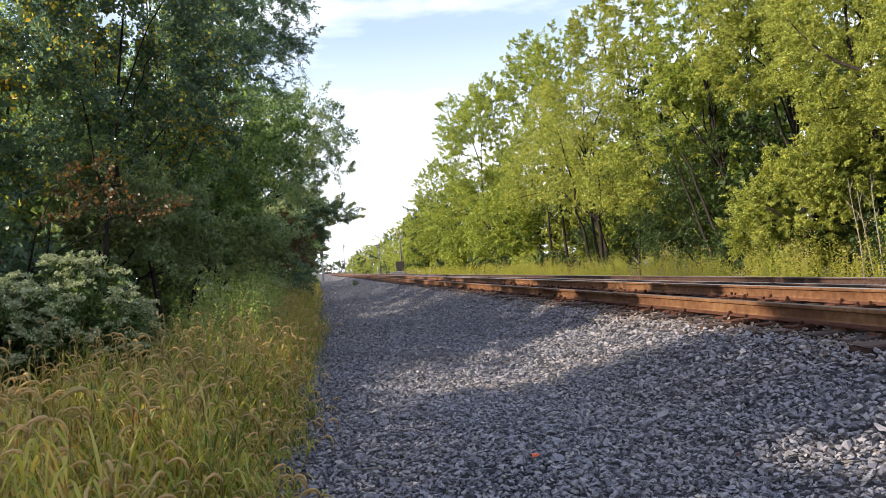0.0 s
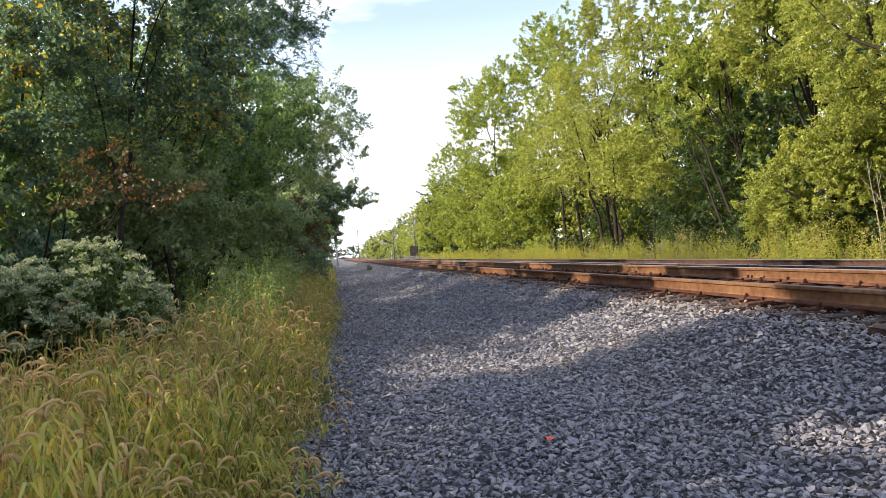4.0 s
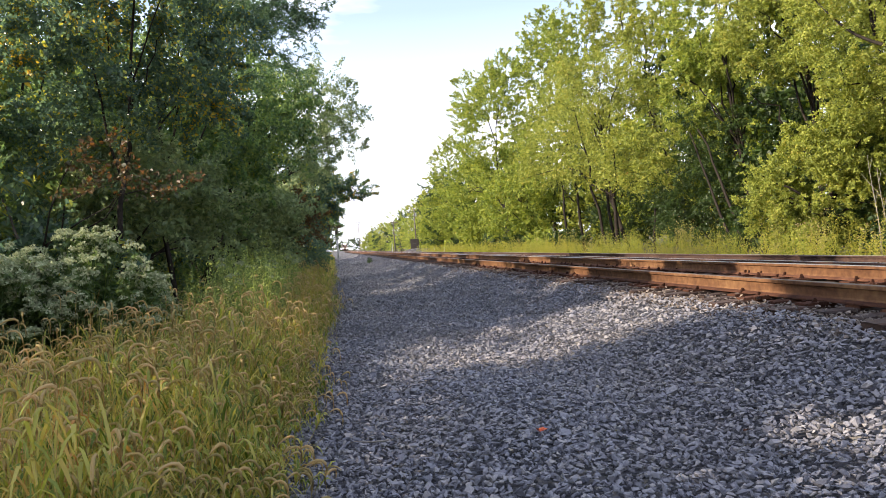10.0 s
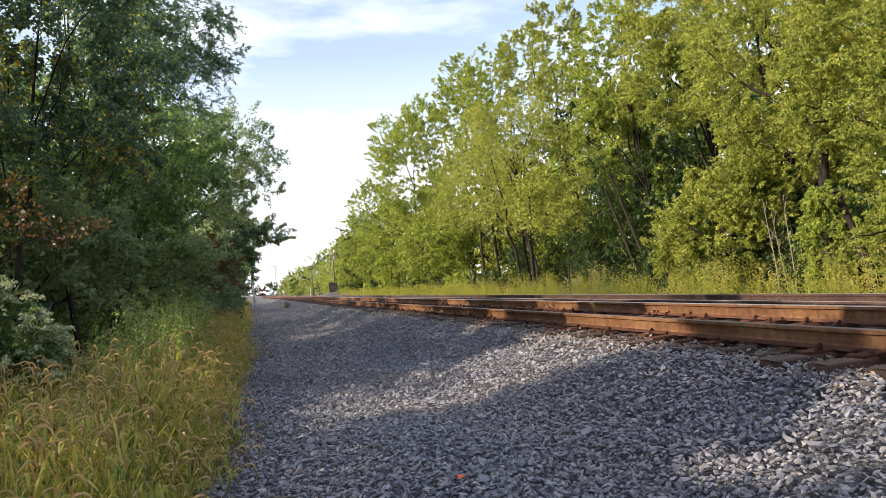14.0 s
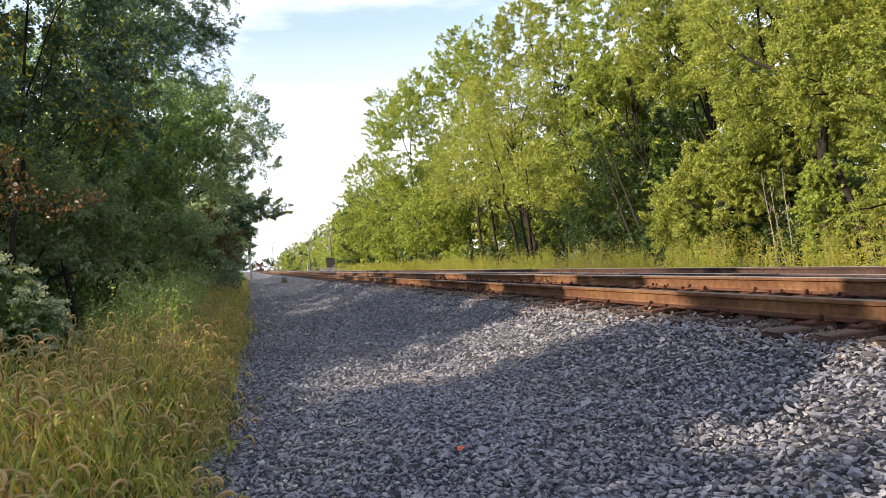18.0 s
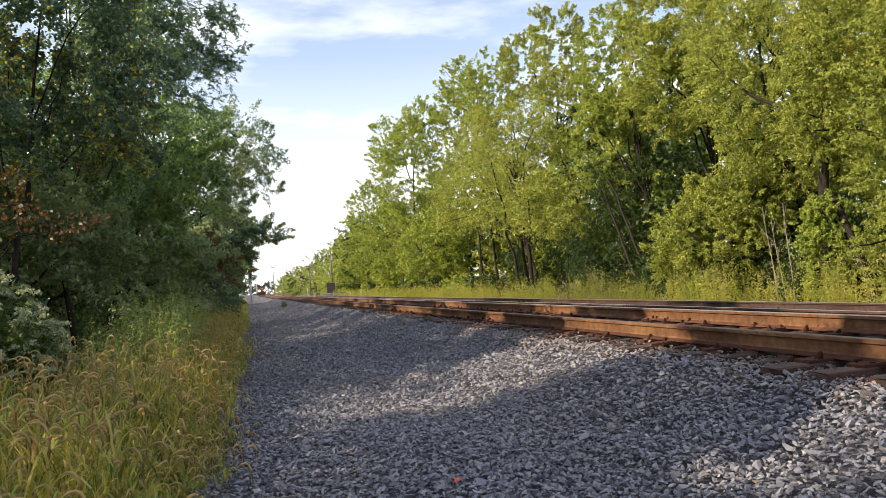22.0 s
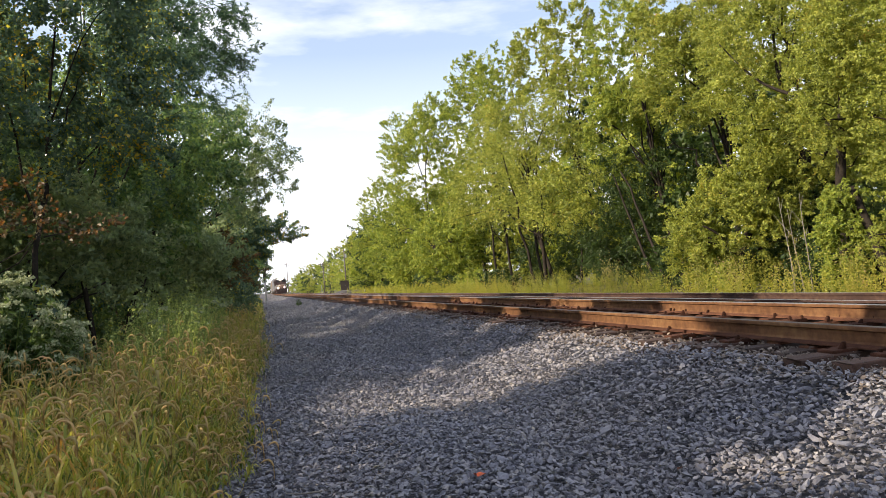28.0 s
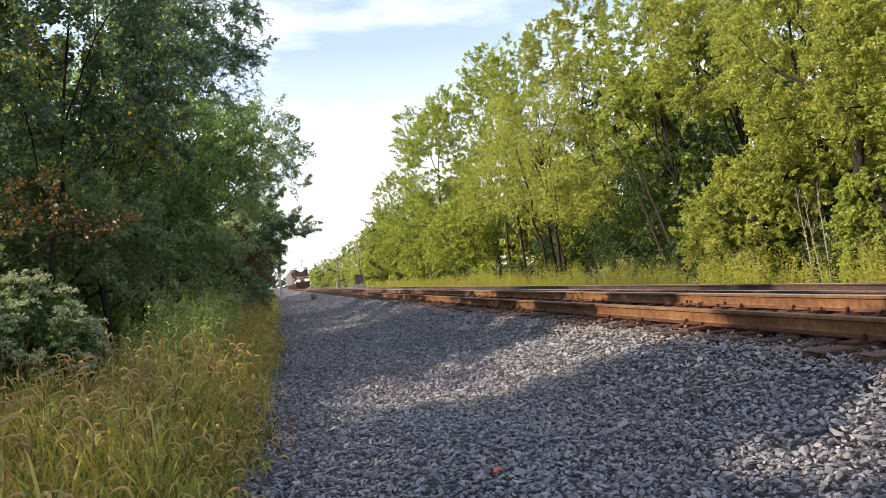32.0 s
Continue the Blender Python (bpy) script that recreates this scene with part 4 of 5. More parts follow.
# base x, y, leaf kind, leaf length, sprays, stems, label, crown (x, y, z, rx, ry, rz)
RIGHT_ROWS = [
    (20.3, 118.2, 0, 0.3, 160, 1, "green tree with an uneven leafy top beside the line", [(20.0, 118.2, 10.7, 4.57, 3.65, 8.67), (19.0, 131.0, 4.8, 4.03, 3.23, 4.54)]),
    (19.3, 83.4, 0, 0.26, 270, 1, "pale green tree with long upswept sprays", [(19.0, 83.4, 14.2, 4.04, 3.23, 6.52), (18.5, 92.9, 7.1, 4.33, 3.46, 5.77), (19.5, 79.3, 18.6, 3.11, 2.49, 3.11), (18.5, 94.0, 19.7, 2.19, 1.75, 3.65)]),
    (23.3, 72.5, 0, 0.26, 190, 1, "tall green tree with open feathery top", [(23.0, 72.5, 18.0, 3.47, 2.78, 5.5), (22.0, 72.5, 11.1, 3.46, 2.77, 4.61), (24.0, 68.4, 19.9, 3.04, 2.43, 3.87), (23.5, 75.2, 21.8, 2.4, 1.92, 3.6)]),
    (20.3, 51.3, 1, 0.2, 230, 3, "broad yellow-green tree turning for autumn, on several stems", [(20.0, 51.3, 9.1, 5.24, 4.19, 4.5), (19.5, 60.4, 8.9, 3.87, 3.09, 3.5), (20.0, 46.2, 6.0, 3.0, 2.4, 2.0), (20.0, 52.8, 12.1, 3.44, 2.75, 2.58)]),
    (26.3, 56.4, 1, 0.24, 150, 1, "tall yellowing tree above the wood", [(26.0, 56.4, 19.5, 2.84, 2.27, 4.49), (26.0, 54.1, 14.9, 3.2, 2.56, 3.2), (26.0, 63.3, 20.8, 2.61, 2.09, 3.91)]),
    (22.3, 39.7, 0, 0.22, 130, 1, "bright green tree in full sun", [(22.0, 39.7, 13.3, 2.76, 2.21, 3.97), (22.0, 41.6, 9.6, 2.51, 2.01, 2.87)]),
    (21.3, 32.1, 1, 0.2, 150, 1, "yellow-green tree in full sun", [(21.0, 32.1, 10.9, 2.78, 2.22, 2.92), (22.0, 33.7, 14.1, 2.76, 2.21, 2.45)]),
    (25.3, 41.4, 2, 0.19, 120, 2, "tree in a recess of the wood, shade put into its dark green", [(25.0, 41.4, 6.2, 4.05, 3.24, 3.31), (23.0, 43.4, 3.0, 3.37, 2.69, 2.62)]),
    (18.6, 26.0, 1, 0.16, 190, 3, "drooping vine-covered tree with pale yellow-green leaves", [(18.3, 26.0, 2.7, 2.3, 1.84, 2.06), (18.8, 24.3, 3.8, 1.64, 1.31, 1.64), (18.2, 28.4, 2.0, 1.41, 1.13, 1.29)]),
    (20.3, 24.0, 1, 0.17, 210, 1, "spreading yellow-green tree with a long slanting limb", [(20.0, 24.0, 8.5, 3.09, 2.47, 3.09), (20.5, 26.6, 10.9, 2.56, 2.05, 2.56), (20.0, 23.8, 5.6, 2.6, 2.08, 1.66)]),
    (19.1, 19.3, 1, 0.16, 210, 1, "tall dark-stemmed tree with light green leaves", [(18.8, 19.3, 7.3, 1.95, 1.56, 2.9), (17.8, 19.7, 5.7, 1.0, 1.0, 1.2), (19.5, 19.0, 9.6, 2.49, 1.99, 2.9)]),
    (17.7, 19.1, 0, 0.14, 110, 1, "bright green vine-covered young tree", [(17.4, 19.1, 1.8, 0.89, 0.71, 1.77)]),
    (21.3, 24.9, 2, 0.16, 130, 2, "undergrowth tree behind the weeds, shade put into its dark green", [(21.0, 24.9, 2.2, 2.48, 1.99, 2.23), (20.0, 20.7, 1.5, 1.97, 1.58, 1.75)]),
    (27.4, 50.1, 2, 0.24, 130, 2, "undergrowth tree behind the weeds, shade put into its dark green", [(27.2, 50.1, 3.0, 4.57, 4.66, 2.6), (26.5, 62.7, 3.4, 4.03, 4.22, 2.9)]),
    (19.8, 76.9, 0, 0.28, 140, 1, "green tree low over the weeds", [(19.5, 76.9, 4.6, 4.23, 3.38, 3.63), (18.5, 91.0, 3.4, 3.53, 2.83, 2.47)]),
    (18.8, 16.3, 1, 0.15, 190, 1, "leafy green tree beside the tracks", [(18.5, 16.3, 5.0, 2.07, 1.65, 4.88), (18.0, 16.0, 1.3, 2.02, 1.61, 2.02)]),
    (18.8, 13.8, 1, 0.15, 150, 1, "yellow-green tree beside the tracks", [(18.5, 13.8, 4.8, 2.28, 1.83, 5.62)]),
]
LEFT_ROWS = [
    (-3.0, 11.2, 0, "fine", 0.06, 235, 0.40, 165, "dark broad-leaved tree with a few orange leaves", [(-2.7, 11.2, 4.9, 1.67, 1.5, 1.32), (-4.0, 11.5, 4.3, 1.3, 1.26, 1.3), (-2.2, 12, 4.2, 1.02, 0.92, 0.84), (-2.5, 11.5, 6.0, 1.79, 1.61, 0.72)]),
    (-1.6, 14, 1, "feathered", 0.26, 205, 0.22, 11, "tall dark tree with feathery compound leaves", [(-1.6, 14, 6.5, 1.0, 1.0, 1.1), (-0.65, 13.5, 6.4, 0.62, 0.5, 0.14), (-0.6, 13.5, 5.65, 0.6, 0.45, 0.13), (-1.0, 13.6, 7.1, 0.7, 0.6, 0.2), (-1.3, 14.5, 5.6, 0.85, 0.8, 0.6), (-2.2, 14, 7.6, 1.5, 1.5, 0.8)]),
    (-2.2, 17, 2, "broad", 0.1, 150, 0.5, 85, "mid-green tree in the shaded wood", [(-1.9, 17, 4.4, 1.3, 1.17, 1.43), (-2.7, 16.5, 3.4, 1.27, 1.15, 1.15), (-1.1, 19, 5.3, 0.87, 0.78, 1.01)]),
    (-0.5, 29, 4, "broad", 0.095, 190, 0.40, 62, "pale green tree leaning out over the ballast", [(-0.3, 29, 7.3, 1.55, 1.39, 1.66), (0.7, 29, 6.9, 0.85, 0.84, 1.1), (0.5, 29, 5.5, 0.95, 0.8, 0.4), (-1.4, 28, 5.6, 1.6, 1.44, 1.71), (-0.6, 30, 5.4, 1.2, 1.1, 1.2)]),
    (-0.7, 37, 0, "broad", 0.115, 230, 0.46, 76, "dark green tree with low boughs over the ballast", [(-0.9, 37, 4.3, 1.35, 1.3, 1.6), (0.4, 37, 4.7, 0.9, 0.8, 0.55), (1.25, 37, 4.45, 0.65, 0.65, 0.6), (-2.1, 36, 3.5, 1.8, 1.7, 1.65)]),
    (-1.2, 55, 2, "broad", 0.2, 110, 0.9, 70, "dark green tree far along the shaded wood", [(-0.9, 55, 4.1, 1.17, 1.06, 2.51), (-1.5, 60, 6.1, 2.29, 2.06, 2.74)]),
    # next two take the pale leaves, which paint the open sky's light on them
    (-4.0, 13.5, 4, "broad", 0.10, 120, 0.5, 80, "undergrowth tree in the shaded wood, leaves paled for sky light", [(-3.7, 13.5, 2.8, 1.39, 1.25, 0.85), (-2.8, 15, 2.5, 0.93, 0.84, 0.81)]),
    (-2.8, 20, 4, "broad", 0.12, 110, 0.55, 80, "undergrowth tree in the shaded wood, leaves paled for sky light", [(-2.5, 20, 2.8, 1.23, 1.11, 1.07), (-1.9, 22, 2.5, 1.01, 0.91, 0.84)]),
    (-4.4, 10.6, 3, "fine", 0.062, 15, 0.3, 30, "small tree with russet and orange leaves", [(-2.6, 9.6, 2.5, 0.64, 0.58, 0.3), (-2.9, 9.8, 2.8, 0.47, 0.42, 0.39)]),
    (-1.5, 30, 3, "broad", 0.1, 40, 0.45, 70, "russet-tinged bush at the edge of the wood", [(-1.2, 30, 2.6, 0.91, 0.82, 0.8), (-1.7, 30, 3.3, 0.92, 0.82, 0.57)]),
    (-1.3, 31, 0, "broad", 0.1, 190, 0.45, 60, "dark green bushy tree at the foot of the wood", [(-1.45, 30.5, 1.6, 0.8, 1.0, 0.9), (-1.3, 34, 1.8, 0.75, 1.2, 1.1), (-1.25, 39, 2.0, 0.8, 1.8, 1.4), (-1.15, 47, 2.0, 0.85, 2.2, 1.5)]),
    (-4.7, 19, 2, "broad", 0.12, 130, 0.6, 70, "green tree behind the shaded wood, lit from behind", [(-4.4, 19, 4.9, 2.23, 2.0, 2.67), (-6.2, 18, 4.6, 1.88, 1.7, 2.61)]),
    (-3.0, 26, 2, "broad", 0.15, 130, 0.8, 70, "green tree behind the shaded wood, lit from behind", [(-3.6, 26, 7.9, 2.0, 2.0, 3.4), (-4.1, 25, 5.3, 1.93, 1.74, 2.32)]),
    # next two stand out of view, crowns placed to shade the stones
    (-8.2, 1.6, 2, "broad", 0.17, 120, 0.5, 26, "tree with a high crown that shades the stones", [(-7.6, 0.6, 4.85, 1.3, 2.2, 0.7), (-7.7, 2.6, 4.3, 1.2, 1.1, 0.45)]),
    (-8.0, 5.2, 2, "broad", 0.19, 240, 0.38, 60, "tree with a high crown that shades the stones", [(-7.6, 4.8, 6.75, 1.1, 1.35, 1.6), (-7.6, 4.9, 5.35, 1.1, 1.4, 0.6), (-7.0, 4.1, 4.65, 0.8, 1.4, 0.36), (-7.6, 6.6, 5.4, 1.1, 0.8, 0.65)]),
    # added out of view: a thin crown that half-shades the near stones
    (-8.6, 2.3, 2, "broad", 0.12, 26, 0.35, 11, "unseen slender tree, added to dapple the stones", [(-8.0, 2.75, 6.1, 1.0, 1.0, 0.95)]),
    (-6.4, 15.2, 2, "broad", 0.13, 110, 0.6, 60, "green tree behind the shaded wood, lit from behind", [(-5.6, 15.2, 5.0, 1.7, 1.5, 2.0), (-5.2, 13.8, 3.0, 1.3, 1.2, 1.2)]),
    # added out of view, between the sun and the white bush
    (-8.4, 8.9, 0, "broad", 0.12, 70, 0.45, 70, "unseen low tree, added to shade the white bush", [(-7.8, 8.9, 2.3, 1.3, 1.2, 1.0)]),
]
right_woods()
left_woods()


# ------------------------------------------------------------------ grass and weeds
def arcs(rng, foot, height, lean, k=5):
    """Stems from foot (n, 3): lines of k points that bend over by lean (n, 2)."""
    t = np.linspace(0, 1, k)
    c = np.repeat(foot[:, None], k, 1).astype(float)
    c[..., 2] += t[None] * height[:, None]
    c[..., :2] += (t ** 2)[None, :, None] * lean[:, None, :]
    return c


def foxtails(name, x_of, y0, y1, count, tall, heads, blades, seed, label, thick=1.0, dry=0.0):
    rng = np.random.default_rng(seed)
    y = rng.uniform(y0, y1, count)
    u = rng.random(count)
    x = -0.20 - 0.45 * np.exp((5 - y) / 6) + 0.08 * np.sin(y * 1.9) + 0.07 * np.sin(y * 4.3 + 1) + 0.07 * np.sin(y * 0.43) - 0.10 * np.clip((y - 9) / 8, 0, 1) + np.where(u < 0.03, rng.uniform(0, 0.25, count), 0) - (u ** 1.45) * x_of
    foot = np.stack([x, y, lie(x, y)], 1)
    edge = np.clip(u * x_of / 0.8 + np.where(y > 8, 0.3, 0.05), np.where(y > 8, 0.5, 0.30), 1.0)
    tuft = 0.86 + 0.16 * np.sin(x * 5.1 + y * 2.7) + 0.14 * np.sin(y * 5.3 - x * 3.1)
    h = tall * rng.uniform(0.6, 1.15, count) * edge * tuft
    lean = rng.normal(0, 0.11, (count, 2)) + np.array([0.06, -0.02])
    c = arcs(rng, foot, h, lean)
    az = rng.uniform(0, 2 * np.pi, count)
    side = np.stack([np.cos(az), np.sin(az), 0 * az], 1)
    stems = ribbons(c, np.linspace(0.0055, 0.003, 5)[None] * np.ones((count, 1)), side)
    pieces, dry = [], []
    for b in range(blades):
        w = rng.uniform(0.05, 0.75, count)
        at = foot + (c[:, -1] - foot) * w[:, None] * np.array([0.6, 0.6, 1])
        L = rng.uniform(0.22, 0.48, count) * np.clip(edge + 0.2, 0, 1)
        a = rng.uniform(0, 2 * np.pi, count)
        d = np.stack([np.cos(a), np.sin(a)], 1)
        t = np.linspace(0, 1, 5)
        bl = np.repeat(at[:, None], 5, 1)
        bl[..., :2] += (t[None] * L[:, None] * 0.5)[..., None] * d[:, None]
        bl[..., 2] += L[:, None] * (t[None] * rng.uniform(0.8, 1.3, (count, 1)) - t[None] ** 2.2 * rng.uniform(0.5, 1.35, (count, 1)))
        sd = np.stack([-d[:, 1], d[:, 0], rng.normal(0, 0.3, count)], 1)
        pieces.append(ribbons(bl, np.array([0.5, 1.0, 0.85, 0.5, 0.05])[None] * thick * rng.uniform(0.009, 0.021, (count, 1)), unit(sd)))
    root = np_part(name, *joined(pieces), M_GRASS, None, label, True, "stuff")
    root["category"] = "grass"
    np_part("stalk", *stems, M_STRAW, root, "straw-coloured grass stalks", True, "stuff")
    if dry:
        twice = np.concatenate([np.flatnonzero(rng.random(count) < dry), np.flatnonzero((u < 0.45) & (y < 7.5))])
        foot, edge = foot[twice] + rng.normal(0, 0.03, (len(twice), 3)) * np.array([1, 1, 0]), edge[twice]
        m = len(twice)
        a = rng.uniform(0, 2 * np.pi, m)
        d = np.stack([np.cos(a), np.sin(a)], 1)
        L = rng.uniform(0.18, 0.62, m) * np.clip(edge + 0.3, 0, 1)
        t = np.linspace(0, 1, 4)
        bl = np.repeat(foot[:, None], 4, 1)
        bl[..., :2] += (t[None] * L[:, None] * 0.4)[..., None] * d[:, None]
        bl[..., 2] += L[:, None] * (t[None] * 1.1 - t[None] ** 2 * rng.uniform(0.1, 0.8, (m, 1)))
        sd = np.stack([-d[:, 1], d[:, 0], rng.normal(0, 0.3, m)], 1)
        np_part("dry_blade", *ribbons(bl, np.array([0.8, 1.0, 0.7, 0.1])[None] * rng.uniform(0.007, 0.014, (m, 1)), unit(sd)), M_DRY, root, "dry red-brown blades at the foot of the grass", True, "stuff")
    pick = rng.random(count) < heads
    tip, m = c[pick, -1], int(pick.sum())
    a = np.where(rng.random(m) < 0.7, rng.normal(0.2, 0.8, m), rng.uniform(0, 6.28, m))
    d = np.stack([np.cos(a), np.sin(a)], 1)
    L = rng.uniform(0.12, 0.20, m)
    t = np.linspace(0, 1, 7)
    hd = np.repeat(tip[:, None], 7, 1)
    bend = rng.uniform(1.05, 2.1, (m, 1))
    hd[..., :2] += ((np.sin(t * 1.9)[None] * 0.62) * L[:, None])[..., None] * d[:, None]
    hd[..., 2] += L[:, None] * (t[None] * 0.95 - bend * t[None] ** 2 * 0.95)
    rr = np.array([0.25, 0.8, 1.0, 1.0, 0.9, 0.65, 0.12])[None] * rng.uniform(0.0065, 0.0095, (m, 1))
    tv, tf = tubes(hd, rr, 5)
    # bristles
    nb = 15
    q = np.repeat(np.arange(m), nb)
    w = rng.random(len(q))
    ti = np.clip((w * 6).astype(int), 0, 5)
    fr = (w * 6 - ti)[:, None]
    bp = hd[q, ti] * (1 - fr) + hd[q, ti + 1] * fr
    ax = unit(hd[q, ti + 1] - hd[q, ti])
    o = unit(rng.normal(size=(len(q), 3)))
    e = bp + (o * 0.75 + ax * 0.6) * rng.uniform(0.012, 0.024, (len(q), 1))
    line = np.stack([bp, e], 1)
    bv, bf = ribbons(line, np.array([[0.0022, 0.0007]]) * np.ones((len(q), 1)), unit(np.cross(o, ax)))
    np_part("seed_heads", *joined([(tv, tf), (bv, bf)]), M_SEED, root, "nodding tan foxtail seed heads", True, "stuff")
    return root


def weeds(name, xs, ys, count, tall, leaf, n_leaf, material, label, seed, plume=0.0, category="weeds", clump=0.0, bunches=0):
    """Upright leafy weeds on a strip of ground."""
    rng = np.random.default_rng(seed)
    x, y = rng.uniform(*xs, count), rng.uniform(*ys, count)
    if bunches:
        cx, cy, ch = rng.uniform(*xs, bunches), rng.uniform(*ys, bunches), rng.uniform(1 - clump, 1 + clump * 0.6, bunches)
        i = rng.integers(0, bunches, count)
        x, y = np.clip(cx[i] + rng.normal(0, 0.20, count), *xs), cy[i] + rng.normal(0, 0.24, count)
        tall_k = ch[i] * np.exp(-((x - cx[i]) ** 2 + (y - cy[i]) ** 2) / 0.5)
    elif clump:
        wave = np.sin(y * 0.9 + seed) + np.sin(y * 2.3 + x) + rng.normal(0, 0.5, count)
        tall_k = 1 + clump * np.clip(wave * 0.5, -1, 1)
    else:
        tall_k = np.ones(count)
    foot = np.stack([x, y, lie(x, y)], 1)
    h = tall * rng.uniform(0.6, 1.15, count) * tall_k
    lean = rng.normal(0, 0.10, (count, 2)) * tall
    c = arcs(rng, foot, h, lean)
    pieces = []
    tv = tubes(c, np.linspace(0.006, 0.002, 5)[None] * np.ones((count, 1)), 3)
    pieces.append(tv)
    i = np.repeat(np.arange(count), n_leaf)
    w = rng.uniform(0.12, 1.0, len(i))
    ti = np.clip((w * 4).astype(int), 0, 3)
    fr = (w * 4 - ti)[:, None]
    p = c[i, ti] * (1 - fr) + c[i, ti + 1] * fr
    a = rng.uniform(0, 6.28, len(i))
    ax = np.stack([np.cos(a), np.sin(a), rng.uniform(-0.2, 0.7, len(i))], 1)
    pieces.append(leaves(rng, p, leaf * (1.15 - 0.5 * w), up=0.5, droop=0.1, wide=0.32, axis=ax))
    if plume:
        k = np.repeat(np.arange(count), 9)
        q = c[k, -1] + rng.normal(0, 1, (len(k), 3)) * np.array([0.05, 0.05, 0.09]) * tall
        pieces.append(leaves(rng, q, plume, up=0.2, droop=0.0, wide=0.6))
    ob = np_part(name, *joined(pieces), material, None, label, False, "stuff")
    ob["category"] = category
    return ob


foxtails("foxtail_grass", 2.6, 3.0, 9.0, 2900, 0.92, 0.45, 6, 21, "ripening golden foxtail grass with nodding seed heads", dry=1.0)
foxtails("foxtail_grass", 2.2, 9.0, 20.0, 2600, 0.98, 0.34, 4, 22, "yellow-green foxtail grass along the edge of the stones", dry=0.12)
foxtails("foxtail_grass", 2.2, 20.0, 60.0, 2800, 1.0, 0.12, 3, 23, "yellow-green grass strip beside the ballast", 1.6)
foxtails("foxtail_grass", 2.4, 60.0, 150.0, 1400, 0.95, 0.02, 3, 24, "distant yellow-green grass strip beside the ballast", 4.0)
weeds("weeds", (-2.2, -1.0), (9.0, 14.5), 560, 1.35, 0.075, 40, M_VERGE, "tall green weeds between the grass and the wood", 31, 0.03, clump=0.35, bunches=34)
weeds("weeds", (-3.3, -1.2), (14.5, 24.0), 460, 1.3, 0.09, 30, M_VERGE, "tall green weeds between the grass and the wood", 36, 0.03, clump=0.3, bunches=50)
weeds("weeds", (-4.0, -1.3), (24.0, 62.0), 800, 1.05, 0.12, 14, M_VERGE, "tall green weeds between the grass and the wood", 32, 0.04, clump=0.3)
weeds("goldenrod", (14.0, 16.8), (11.0, 60.0), 260, 1.75, 0.11, 26, M_PLUME, "tall weeds gone to seed along the far side of the tracks", 37, 0.07, clump=0.3, bunches=40)
weeds("goldenrod", (13.2, 15.8), (11.0, 60.0), 2600, 1.35, 0.085, 20, M_WEED, "sunlit yellow-green weeds along the far side of the tracks", 33, 0.05, clump=0.4, bunches=320)
weeds("goldenrod", (12.8, 17.5), (60.0, 120.0), 800, 1.2, 0.2, 9, M_WEED, "sunlit yellow-green weeds along the far side of the tracks", 34, 0.10, clump=0.3)
foxtails("foxtail_grass", 2.6, -9.0, 3.0, 1500, 0.42, 0.10, 3, 25, "ripening golden foxtail grass with nodding seed heads")
weeds("goldenrod", (13.2, 16.8), (-30.0, 11.0), 500, 1.5, 0.17, 7, M_WEED, "sunlit yellow-green weeds along the far side of the tracks", 35, 0.05, clump=0.3)


def woods_behind():
    """Both edges of the woods go on behind the viewer."""
    rng = np.random.default_rng(91)
    for k in range(11):
        y = -4.5 - k * 5.0
        for x, h, mats, group in ((-7.5, 8.0, (M_LEAF_L3, M_LEAF_L1), WOOD), (20.5, 12.5, (M_LEAF_R1, M_LEAF_R2), EDGE)):
            x, h = x + rng.uniform(-1, 1), h * rng.uniform(0.85, 1.15)
            tree("tree", (x, y), [(x, y, h * 0.62, h * 0.24, 2.8, h * 0.36), (x, y, h * 0.25, h * 0.22, 2.6, h * 0.24)], mats[k % 2], "leafy green tree of the wood beside the line", 700 + k + int(x), clumps=46, clump=1.0, per=46, kind_of="small", leaf=0.26, trunk_r=0.14, limbs=5, group=group)
    for k in range(14):
        x, y, h = -130 + k * 19.0 + rng.uniform(-4, 4), -260 + rng.uniform(-30, 30), rng.uniform(11, 16)
        tree("tree", (x, y), [(x, y, h * 0.5, h * 0.6, h * 0.5, h * 0.5)], M_LEAF_R3, "far hazy tree on the skyline", 740 + k, clumps=36, clump=2.4, per=22, leaf=1.3, trunk_r=0.3, limbs=4, group="trees on the skyline")
    for k in range(2):
        y = 8.2 - 4.2 * k
        tree("tree", (20.0, y), [(20.0, y, 7.2, 2.6, 2.4, 4.6), (19.4, y, 2.2, 2.2, 2.3, 2.0)], M_LEAF_R2, "yellow-green tree beside the tracks", 760 + k, clumps=110, clump=0.7, per=60, kind_of="small", leaf=0.14, trunk_r=0.16, limbs=7, group=EDGE)


woods_behind()


